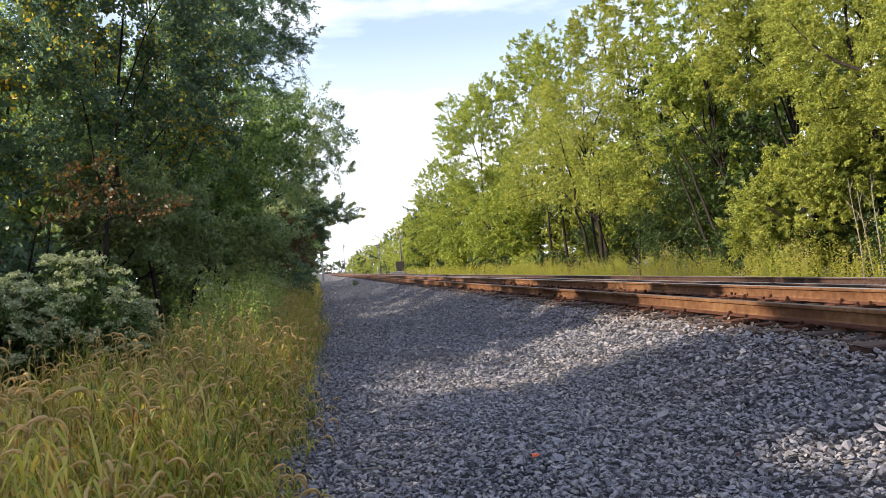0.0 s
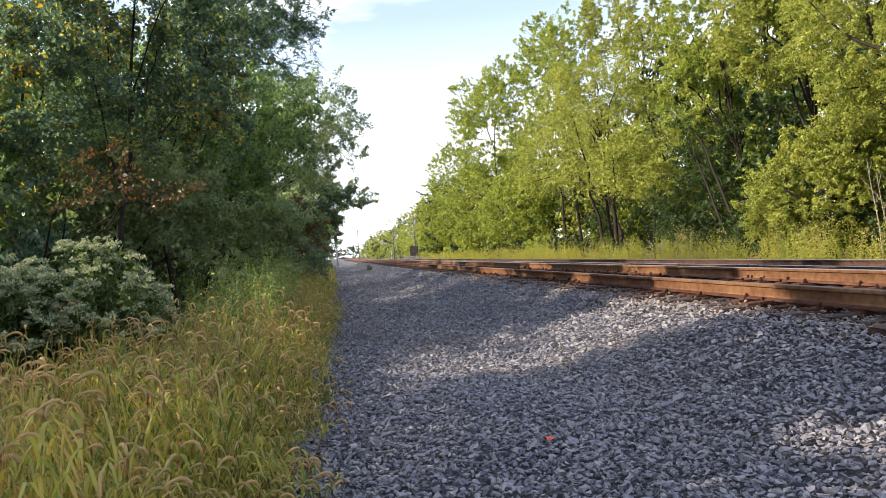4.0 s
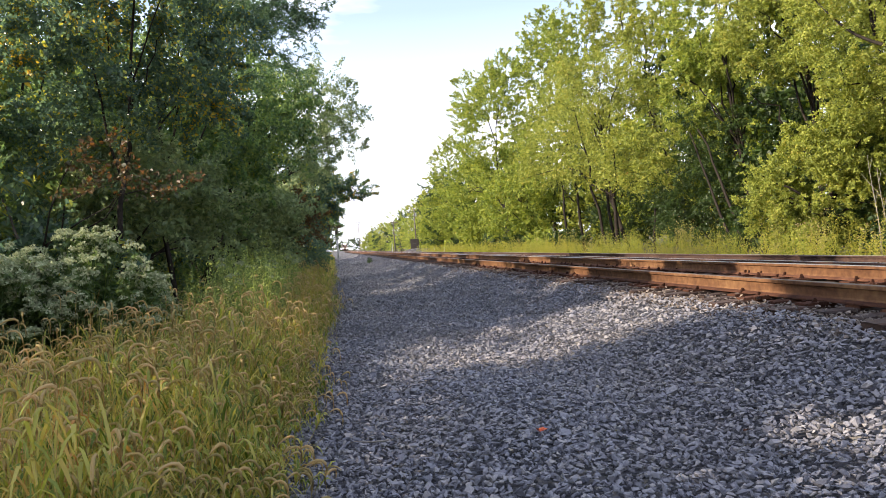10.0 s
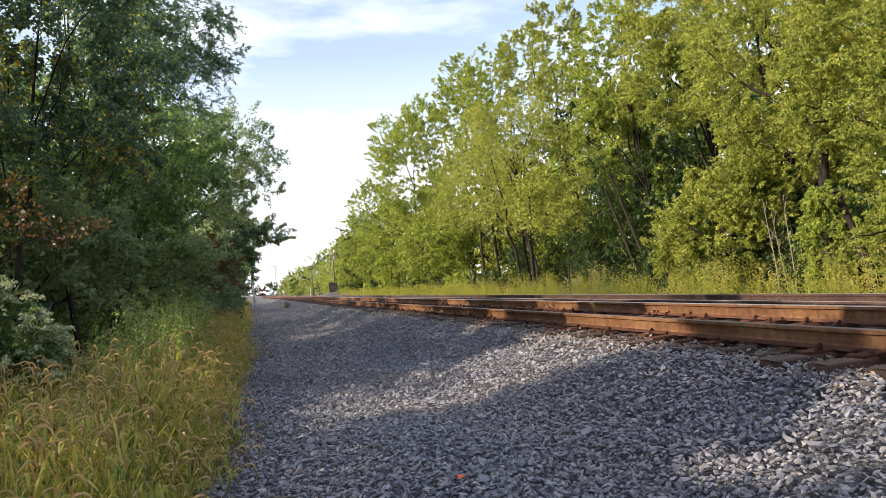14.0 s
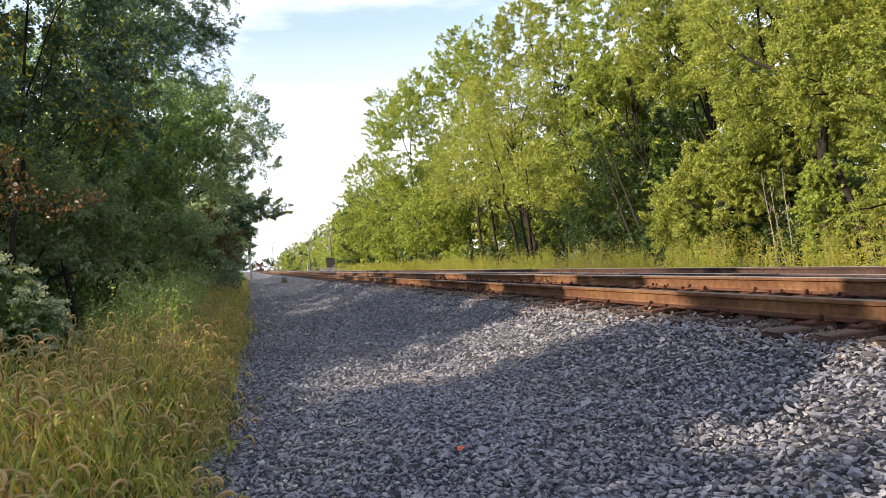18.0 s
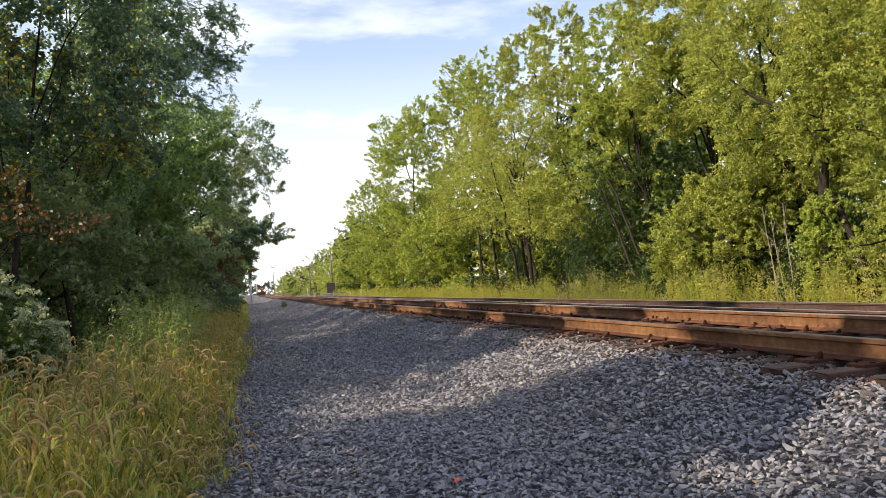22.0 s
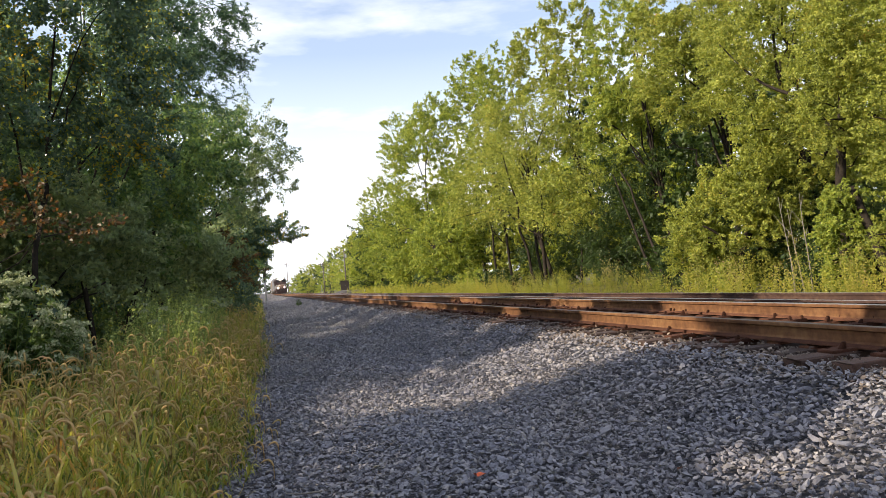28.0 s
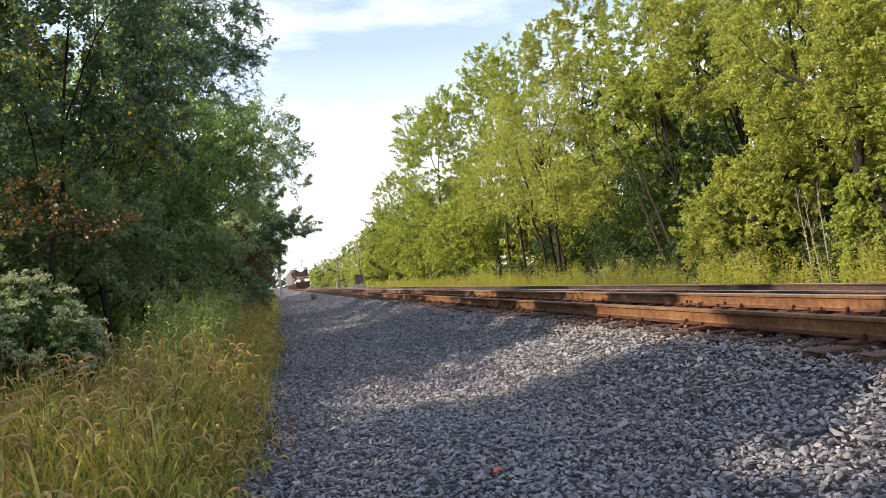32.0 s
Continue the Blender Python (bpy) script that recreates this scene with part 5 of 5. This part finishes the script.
def flower_bush(at, seed):
    """A shrub-high weed with flat white flower heads."""
    rng = np.random.default_rng(seed)
    x0, y0 = at
    z0 = float(lie(x0, y0))
    root = thing("flowering_bush", pose(x0, y0, z0), "rounded bush of flat white flower clusters over dull green leaves", "bush")
    n = 250
    lumps = unit(rng.normal(size=(46, 3)) * np.array([1, 1, 0.8]) + np.array([0, 0, 0.45]))
    lumps[:, 2] = np.abs(lumps[:, 2])
    d = lumps[np.arange(n) % 46] * np.repeat(rng.uniform(0.94, 1.04, 46)[None], 8, 0).ravel()[:n, None] + 0.085 * rng.normal(size=(n, 3))
    d[:, 2] = np.abs(d[:, 2])
    tip = d * np.array([0.95, 0.95, 1.05]) * rng.uniform(0.92, 1.03, (n, 1)) + np.array([0, 0, 0.78])
    foot = rng.normal(0, 0.12, (n, 3)) * np.array([1, 1, 0])
    t = np.linspace(0, 1, 6)
    c = foot[:, None] + (tip - foot)[:, None] * np.stack([t ** 1.3, t ** 1.3, t], -1)[None]
    np_part("stalk", *tubes(c, np.linspace(0.007, 0.003, 6)[None] * np.ones((n, 1)), 4), M_LEAF_L3, root)
    i = np.repeat(np.arange(n), 36)
    w = rng.uniform(0.45, 0.99, len(i)) ** 0.8
    ti = np.clip((w * 5).astype(int), 0, 4)
    fr = (w * 5 - ti)[:, None]
    p = c[i, ti] * (1 - fr) + c[i, ti + 1] * fr
    np_part("foliage", *leaves(rng, p, 0.12, up=0.5, droop=0.3, wide=0.3), M_LEAF_BUSH, root, kind="stuff")
    k = np.repeat(np.arange(n), 3)
    hc = tip[k] + rng.normal(0, 0.055, (len(k), 3)) * np.array([1, 1, 0.5])
    q = np.repeat(np.arange(len(k)), 30)
    r = np.sqrt(rng.random(len(q))) * 0.052
    a = rng.uniform(0, 6.28, len(q))
    p = hc[q] + np.stack([np.cos(a) * r, np.sin(a) * r, 0.03 - r * r * 11 + rng.normal(0, 0.007, len(q))], 1)
    np_part("blossom", *leaves(rng, p, 0.031, up=0.25, droop=-0.3, wide=0.9), M_BLOOM, root, "flat clusters of small white flowers", kind="stuff")
    return root


def flower_stalk(x, y, h, heads, seed):
    """A tall stalk with a loose plate of white flower heads on top."""
    rng = np.random.default_rng(seed)
    root = thing("flowering_weed", pose(x, y, float(lie(x, y))), "tall weed with flat white flower heads among the grass", "weed", "white-flowered weeds")
    t = np.linspace(0, 1, 6)
    lean = rng.normal(0, 0.06, 2)
    c = np.stack([lean[0] * t ** 2, lean[1] * t ** 2, h * t], -1)
    np_part("stalk", *tubes(c[None], np.linspace(0.006, 0.003, 6)[None], 5), M_VERGE, root)
    w = rng.uniform(0.25, 0.95, 34)
    p = np.stack([np.interp(w, t, c[:, k]) for k in range(3)], -1)
    np_part("foliage", *leaves(rng, p, 0.11, up=0.4, droop=0.2, wide=0.3), M_VERGE, root, kind="stuff")
    hc = c[-1] + rng.normal(0, 1, (heads, 3)) * np.array([0.07, 0.07, 0.02])
    q = np.repeat(np.arange(heads), 34)
    rad, a = np.sqrt(rng.random(len(q))) * 0.05, rng.uniform(0, 6.28, len(q))
    p = hc[q] + np.stack([np.cos(a) * rad, np.sin(a) * rad, 0.02 - rad * rad * 8 + rng.normal(0, 0.005, len(q))], 1)
    np_part("blossom", *leaves(rng, p, 0.024, up=0.6, droop=-0.3, wide=0.9), M_BLOOM, root, "flat clusters of small white flowers", kind="stuff")


for k, (x, y, h, heads) in enumerate(((-1.75, 11.6, 1.32, 4), (-1.55, 11.9, 1.36, 5), (-1.35, 11.8, 1.3, 3), (-1.6, 11.2, 1.18, 4), (-1.1, 12.4, 1.28, 3), (-1.45, 10.8, 1.1, 3), (-0.95, 11.4, 1.12, 3), (-1.9, 12.5, 1.42, 4),
                                      (-1.2, 13.6, 1.35, 4), (-0.8, 14.2, 1.3, 3), (-1.0, 16.0, 1.35, 4), (-0.9, 17.5, 1.3, 3))):
    flower_stalk(x, y, h, heads, 810 + k)
flower_bush((-3.05, 9.3), 41)
flower_bush((-4.1, 8.7), 42)


# ------------------------------------------------------------------ beside the line
M_BLACK = surface("black_enamel", [(0.3, (0.032, 0.016, 0.015)), (0.7, (0.085, 0.045, 0.04))], 1.5, 30, (0.35, 0.6), 0.05, 0.002)
M_STEEL = surface("grey_paint", [(0.3, (0.26, 0.27, 0.28)), (0.7, (0.40, 0.41, 0.42))], 1.2, 25, (0.5, 0.75), 0.05, 0.002)
M_TAN = surface("dusty_tan_paint", [(0.3, (0.30, 0.24, 0.17)), (0.7, (0.46, 0.38, 0.28))], 1.2, 25, (0.55, 0.8), 0.05, 0.002)
M_WHITE = surface("white_paint", [(0.3, (0.62, 0.62, 0.60)), (0.7, (0.8, 0.8, 0.78))], 2, 40, (0.4, 0.6), 0.03, 0.001)
M_POLE = surface("weathered_pole", [(0.3, (0.09, 0.075, 0.06)), (0.7, (0.22, 0.19, 0.16))], 3, 40, (0.8, 0.95), 0.5, 0.01)
M_CABINET = surface("dark_brown_steel", [(0.3, (0.030, 0.022, 0.02)), (0.7, (0.065, 0.048, 0.043))], 2, 30, (0.5, 0.7), 0.1, 0.003)
M_WHEEL = surface("oily_steel", [(0.3, (0.03, 0.025, 0.022)), (0.7, (0.08, 0.065, 0.055))], 4, 50, (0.4, 0.7), 0.1, 0.003)
M_LAMP = plain_glow("headlight_glow", (1.0, 0.88, 0.62), 60.0)
M_PANE = surface("dark_glass", [(0.3, (0.012, 0.014, 0.016)), (0.7, (0.02, 0.024, 0.026))], 2, 20, (0.05, 0.12), 0.0, 0.001)
M_GLASSCAP = surface("brown_porcelain", [(0.3, (0.05, 0.03, 0.02)), (0.7, (0.10, 0.06, 0.04))], 4, 40, (0.2, 0.35), 0.0, 0.001)


def gravel_mound(x, y, rx, ry, h):
    rng = np.random.default_rng(3)
    a, r = np.linspace(0, 2 * np.pi, 25)[:-1], np.linspace(0, 1, 9)
    A, R = np.meshgrid(a, r)
    z = h * np.clip(1.25 * (1 - R ** 1.6), 0, 1) + rng.normal(0, 0.02, A.shape) * (R < 0.95) - 0.05
    v = np.stack([np.cos(A) * R * rx, np.sin(A) * R * ry, z], -1).reshape(-1, 3)
    idx = np.arange(9 * 24).reshape(9, 24)
    f = np.stack([idx[:-1], np.roll(idx, -1, 1)[:-1], np.roll(idx, -1, 1)[1:], idx[1:]], -1).reshape(-1, 4)
    ob = np_part("gravel_mound", v, f, M_BED, None, "low mound of grey gravel under the signal cabinet", True, "structure")
    ob["category"] = "gravel"
    ob.location = (x, y, float(lie(x, y)))


def signal_cabinet(x, y, z):
    t = thing("signal_cabinet", pose(x, y, z, 0, 0, -8), "dark brown steel signal cabinet on a gravel mound", "cabinet")
    part("plinth", box_bm(1.5, 1.0, 0.12, (0, 0, -0.05), 0.01), M_STEEL, t, "grey concrete plinth")
    part("housing", box_bm(1.4, 0.9, 1.55, (0, 0, 0.07), 0.02), M_CABINET, t)
    part("roof", box_bm(1.52, 1.02, 0.08, (0, 0, 1.62), 0.02), M_CABINET, t)
    for sx in (-0.34, 0.34):
        d = part("door", box_bm(0.62, 0.03, 1.36, (sx, -0.462, 0.16), 0.008), M_CABINET, t)
        part("handle", box_bm(0.03, 0.03, 0.16, (sx - 0.2 * (1 if sx > 0 else -1), -0.49, 0.8), 0.006), M_STEEL, d, "steel handle")
    for sx in (-0.55, 0.55):
        part("hinge", rod_bm((sx * 1.2, -0.47, 0.4), (sx * 1.2, -0.47, 0.6), 0.018), M_STEEL, t)


def utility_pole(x, y, height, arms, label, lean=0.0):
    z = float(lie(x, y))
    t = thing("utility_pole", pose(x, y, z, 0, lean, 0), label, "pole", "poles along the line")
    part("pole", rod_bm((0, 0, -0.1), (0, 0, height), 0.15, 0.10, 10), M_POLE, t, smooth=True)
    for k in range(arms):
        za = height - 0.4 - 0.6 * k
        arm = part("crossarm", box_bm(2.0, 0.10, 0.12, (0, -0.12, za), 0.01), M_POLE, t)
        for sx in (-0.9, -0.45, 0.45, 0.9):
            part("insulator", rod_bm((sx, -0.12, za + 0.12), (sx, -0.12, za + 0.30), 0.05, 0.03, 8), M_GLASSCAP, arm)
        for sx in (-1, 1):
            part("brace", rod_bm((sx * 0.6, -0.1, za), (0, -0.1, za - 0.45), 0.02), M_POLE, t)
    if not arms:
        part("transformer", rod_bm((0.28, 0, height - 1.6), (0.28, 0, height - 0.9), 0.17, 0.17, 12), M_STEEL, t, "grey steel transformer can")
    return t


def signal_mast(x, y, height, label):
    z = float(lie(x, y))
    t = thing("signal_mast", pose(x, y, z), label, "railway signal", "signals")
    part("base", box_bm(0.5, 0.5, 0.35, (0, 0, -0.1), 0.03), M_STEEL, t)
    part("mast", rod_bm((0, 0, 0.2), (0, 0, height), 0.085, 0.07, 10), M_STEEL, t, smooth=True)
    head = part("signal_head", box_bm(0.55, 0.25, 1.25, (0, -0.25, height - 1.3), 0.08), M_BLACK, t, "black signal head with hoods")
    for k in range(3):
        part("hood", rod_bm((0, -0.36, height - 1.1 + 0.4 * k), (0, -0.66, height - 1.1 + 0.4 * k), 0.13, 0.12, 12), M_BLACK, head)
    part("ladder", box_bm(0.32, 0.05, height - 0.6, (0, 0.25, 0.2), 0.01), M_STEEL, t)
    part("platform", box_bm(0.8, 0.6, 0.05, (0, 0.1, height - 1.7), 0.01), M_STEEL, t)


def marker_post(x, y, h, label):
    z = float(lie(x, y))
    t = thing("marker_post", pose(x, y, z), label, "post", "marker posts")
    part("post", box_bm(0.10, 0.10, h, (0, 0, -0.1), 0.01), M_WHITE, t)
    part("cap", box_bm(0.14, 0.14, 0.05, (0, 0, h - 0.1), 0.01), M_WHITE, t)


gravel_mound(14.2, 126, 4.5, 5.0, 1.15)
signal_cabinet(13.5, 125, 0.84)
utility_pole(15.4, 140, 8.8, 0, "weathered wooden utility pole with a transformer")
utility_pole(12.3, 152, 6.7, 1, "short wooden line pole with one crossarm")
utility_pole(8.9, 262, 10.8, 2, "distant wooden line pole with two crossarms")
signal_mast(0.5, 118, 5.2, "grey railway signal mast beside the far ballast")
marker_post(14.75, 110, 1.2, "white-painted wooden marker post among the weeds")
marker_post(14.8, 100, 1.2, "white-painted wooden marker post among the weeds")
marker_post(11.6, 150, 1.9, "white-painted wooden marker post among the weeds")
weeds("weed_clump", (2.75, 3.2), (65.6, 66.6), 26, 0.5, 0.14, 10, M_LEAF_R3, "dark dry weed clump on the ballast shoulder", 77)


def fallen_things():
    """Small litter on the stones: a leaf, sticks and odd stones."""
    rng = np.random.default_rng(5)
    red = surface("orange_red_leaf", [(0.3, (0.55, 0.09, 0.03)), (0.7, (0.75, 0.16, 0.05))], 30, 200, (0.5, 0.7), 0.1, 0.001)
    brown = surface("reddish_stone", [(0.3, (0.24, 0.11, 0.08)), (0.7, (0.36, 0.18, 0.13))], 20, 120, (0.7, 0.9), 0.3, 0.003)
    tan = surface("pale_tan_stone", [(0.3, (0.34, 0.29, 0.23)), (0.7, (0.50, 0.44, 0.36))], 20, 120, (0.7, 0.9), 0.3, 0.003)
    T = rock_templates(rng, 6, 10)

    def lump(name, x, y, size, mat, label, category):
        z = float(lie(x, y))
        tv, tf = T[int(rng.integers(0, 6))]
        me = np_mesh(name, tv * size, tf)
        me.materials.append(mat)
        ob = new(name, me)
        ob.matrix_world = pose(x, y, z + 0.028, 10, 8, rng.uniform(0, 360))
        return tagged(ob, label, category, "odd stones on the ballast")

    v, f = leaves(rng, np.array([[0.0, 0.0, 0.012], [0.02, 0.015, 0.02]]), 0.075, up=1.6, droop=0.0, wide=0.7, fine=True)
    lf = np_part("fallen_leaf", v, f, red, None, "curled orange-red fallen leaf on grey stones")
    lf["category"] = "leaf"
    lf.location = (1.28, 5.03, float(lie(1.28, 5.03)) + 0.035)
    lump("stone", 2.57, 4.55, 0.06, brown, "reddish-brown stone among grey ballast", "stone")
    for x, y in ((3.32, 4.95), (1.0, 4.75), (2.95, 5.3), (2.2, 6.4), (0.7, 5.9)):
        lump("stone", x, y, rng.uniform(0.05, 0.08), tan, "pale tan stone among grey ballast", "stone")
    # a round white seed puff on its stem among the grass
    x, y = -1.62, 3.75
    puff = thing("seed_puff", pose(x, y, float(lie(x, y))), "round white dandelion seed puff among the grass", "flower")
    t = np.linspace(0, 1, 5)
    h = 0.50
    np_part("stem", *tubes(np.stack([0.02 * t, 0 * t, h * t], -1)[None], np.full((1, 5), 0.0022), 5), M_GRASS, puff, smooth=True)
    d = unit(rng.normal(size=(150, 3)))
    hub = np.array([0.02, 0, h])
    white = surface("white_seed_down", [(0.3, (0.60, 0.60, 0.58)), (0.7, (0.75, 0.75, 0.73))], 30, 200, (0.7, 0.9), 0.0, 0.001)
    np_part("down", *leaves(rng, hub + d * 0.011, 0.008, up=0.0, droop=0.0, wide=0.8, axis=d), white, puff, "white seed down", kind="stuff")
    for x, y, L, az in ((0.10, 5.45, 0.30, 150), (2.9, 5.7, 0.26, 15), (-0.1, 6.3, 0.22, 60), (-0.25, 4.9, 0.24, 120)):
        t = np.linspace(0, 1, 6)
        c = np.stack([(t - 0.5) * L, 0.02 * np.sin(t * 5), 0.006 * np.cos(t * 4)], -1)
        v, f = tubes(c[None], (0.008 * (1 - 0.5 * t))[None], 6)
        st = np_part("stick", v, f, M_PALEBARK, None, "dry weathered stick lying on the stones", True)
        st["category"] = "stick"
        st["group"] = "sticks on the ballast"
        st.matrix_world = pose(x, y, float(lie(x, y)) + 0.04, 0, 3, az)


fallen_things()


# ------------------------------------------------------------------ the train
def bogie(parent, y, axles, wheel_me, gap):
    b = part("truck", box_bm(2.2, gap * axles * 0.95, 0.45, (0, y, 0.45), 0.06), M_WHEEL, parent, "oily black steel truck")
    for k in range(axles):
        for sx in (-1, 1):
            w = new("wheel", wheel_me)
            w.parent = b
            w.matrix_local = pose(sx * 0.75, y + (k - (axles - 1) / 2) * gap, 0.5)


def wheel_mesh():
    bm = rod_bm((-0.065, 0, 0), (0.065, 0, 0), 0.5, 0.5, 20)
    me = bpy.data.meshes.new("wheel")
    bm.to_mesh(me)
    bm.free()
    me.materials.append(M_WHEEL)
    return me


def locomotive(wheel_me):
    t = thing("locomotive", pose(5.55, 0, 0.84), "black freight locomotive with lit headlights, on the near track", "locomotive")
    part("frame", box_bm(3.0, 21.5, 0.45, (0, 10.9, 1.15), 0.05), M_BLACK, t)
    part("hood", box_bm(2.05, 15.2, 2.75, (0, 13.4, 1.6), 0.18), M_BLACK, t, "long black engine hood")
    part("radiator", box_bm(2.9, 4.2, 0.75, (0, 18.6, 3.75), 0.12), M_BLACK, t, "flared radiator section")
    part("cab", box_bm(2.95, 2.6, 3.0, (0, 4.3, 1.6), 0.16), M_BLACK, t, "wide black cab")
    part("nose", box_bm(2.3, 1.7, 1.65, (0, 2.3, 1.6), 0.22), M_BLACK, t, "short black nose")
    part("roof", box_bm(2.8, 2.7, 0.22, (0, 4.3, 4.56), 0.06), M_STEEL, t, "grey sunlit cab roof")
    for sx in (-0.68, 0.68):
        part("windshield", box_bm(1.05, 0.05, 0.62, (sx, 2.985, 3.55), 0.02), M_PANE, t, "dark glass windshield")
        part("ditch_light", rod_bm((sx * 1.25, 0.55, 1.85), (sx * 1.25, 0.40, 1.85), 0.16, 0.16, 14), M_LAMP, t, "lit ditch light")
        part("headlight", rod_bm((sx * 0.28, 2.95, 4.30), (sx * 0.28, 2.80, 4.30), 0.24, 0.24, 14), M_LAMP, t, "lit headlight over the cab windows")
        part("number_board", box_bm(0.55, 0.06, 0.22, (sx * 1.3, 2.97, 4.28), 0.01), M_WHITE, t, "white board")
        part("side_window", box_bm(0.05, 0.95, 0.6, (sx * 2.18, 4.3, 3.5), 0.02), M_PANE, t)
        part("step_well", box_bm(0.35, 0.8, 0.9, (sx * 1.95, 0.95, 0.35), 0.03), M_BLACK, t)
        part("handrail", rod_bm((sx * 1.95, 0.35, 1.6), (sx * 1.95, 0.35, 2.7), 0.022), M_WHITE, t, "white handrail")
        part("side_rail", rod_bm((sx * 2.1, 6, 2.6), (sx * 2.1, 21, 2.6), 0.022), M_STEEL, t)
        for y in (6.0, 9.0, 12.0, 15.0, 18.0, 21.0):
            part("stanchion", rod_bm((sx * 2.1, y, 1.55), (sx * 2.1, y, 2.6), 0.02), M_STEEL, t)
    part("front_rail", rod_bm((-1.3, 0.35, 2.6), (1.3, 0.35, 2.6), 0.022), M_WHITE, t)
    part("platform", box_bm(2.9, 1.3, 0.10, (0, 0.9, 1.56), 0.02), M_BLACK, t)
    part("snowplow", box_bm(2.85, 0.4, 0.85, (0, 0.35, 0.22), 0.10), M_BLACK, t)
    part("coupler", box_bm(0.35, 0.7, 0.35, (0, -0.05, 0.85), 0.05), M_WHEEL, t)
    part("fuel_tank", box_bm(2.7, 5.6, 0.85, (0, 10.9, 0.32), 0.15), M_BLACK, t)
    for y in (12.0, 14.0):
        part("fan", rod_bm((0, y, 4.34), (0, y, 4.5), 0.65, 0.65, 18), M_STEEL, t)
    for y in (4.2, 17.8):
        bogie(t, y, 3, wheel_me, 1.8)
    return t


def rail_car(wheel_me, mat, label, ribs):
    t = thing("rail_car", pose(5.55, 0, 0.84), label, "rail car", "freight cars behind the locomotive")
    part("underframe", box_bm(2.7, 26.0, 0.35, (0, 13.2, 0.95), 0.04), M_WHEEL, t)
    part("body", box_bm(3.0, 26.0, 4.0, (0, 13.2, 1.25), 0.08), mat, t)
    part("roof", box_bm(2.9, 26.1, 0.22, (0, 13.2, 5.2), 0.09), M_STEEL, t, "ribbed grey roof")
    for k in range(ribs):
        for sx in (-1, 1):
            part("rib", box_bm(0.07, 0.12, 3.9, (sx * 1.52, 1.0 + k * 24.4 / (ribs - 1), 1.3), 0.01), mat, t)
    part("end_ladder", box_bm(0.45, 0.06, 3.4, (-1.1, 0.16, 1.4), 0.01), M_STEEL, t)
    part("coupler", box_bm(0.3, 1.0, 0.3, (0, -0.1, 0.85), 0.05), M_WHEEL, t)
    for y in (3.0, 23.4):
        bogie(t, y, 2, wheel_me, 1.75)
    return t


def train():
    me = wheel_mesh()
    lead = locomotive(me)
    second = copy_thing(lead, pose(5.55, 22.8, 0.84))
    cars = [(lead, 0.0), (second, 22.8)]
    for k in range(5):
        car = rail_car(me, (M_STEEL, M_TAN, M_STEEL)[k % 3], ("grey enclosed freight car", "tan enclosed freight car", "grey enclosed freight car")[k % 3] + " with ribbed sides", 14)
        cars.append((car, 46.0 + 27.4 * k))
    return cars


TRAIN = train()
TRAIN_ROWS = [(t, 165.0 + 13.2 * (32 - t)) for t in range(0, 33, 2)]     # where the leading coupler is
ballast_stones()


def motions():
    for ob, back in TRAIN:
        walk(ob, [(t, pose(5.55 + bend(y + back), y + back, 0.83, 0, -1.3, 0)) for t, y in TRAIN_ROWS])


motions()
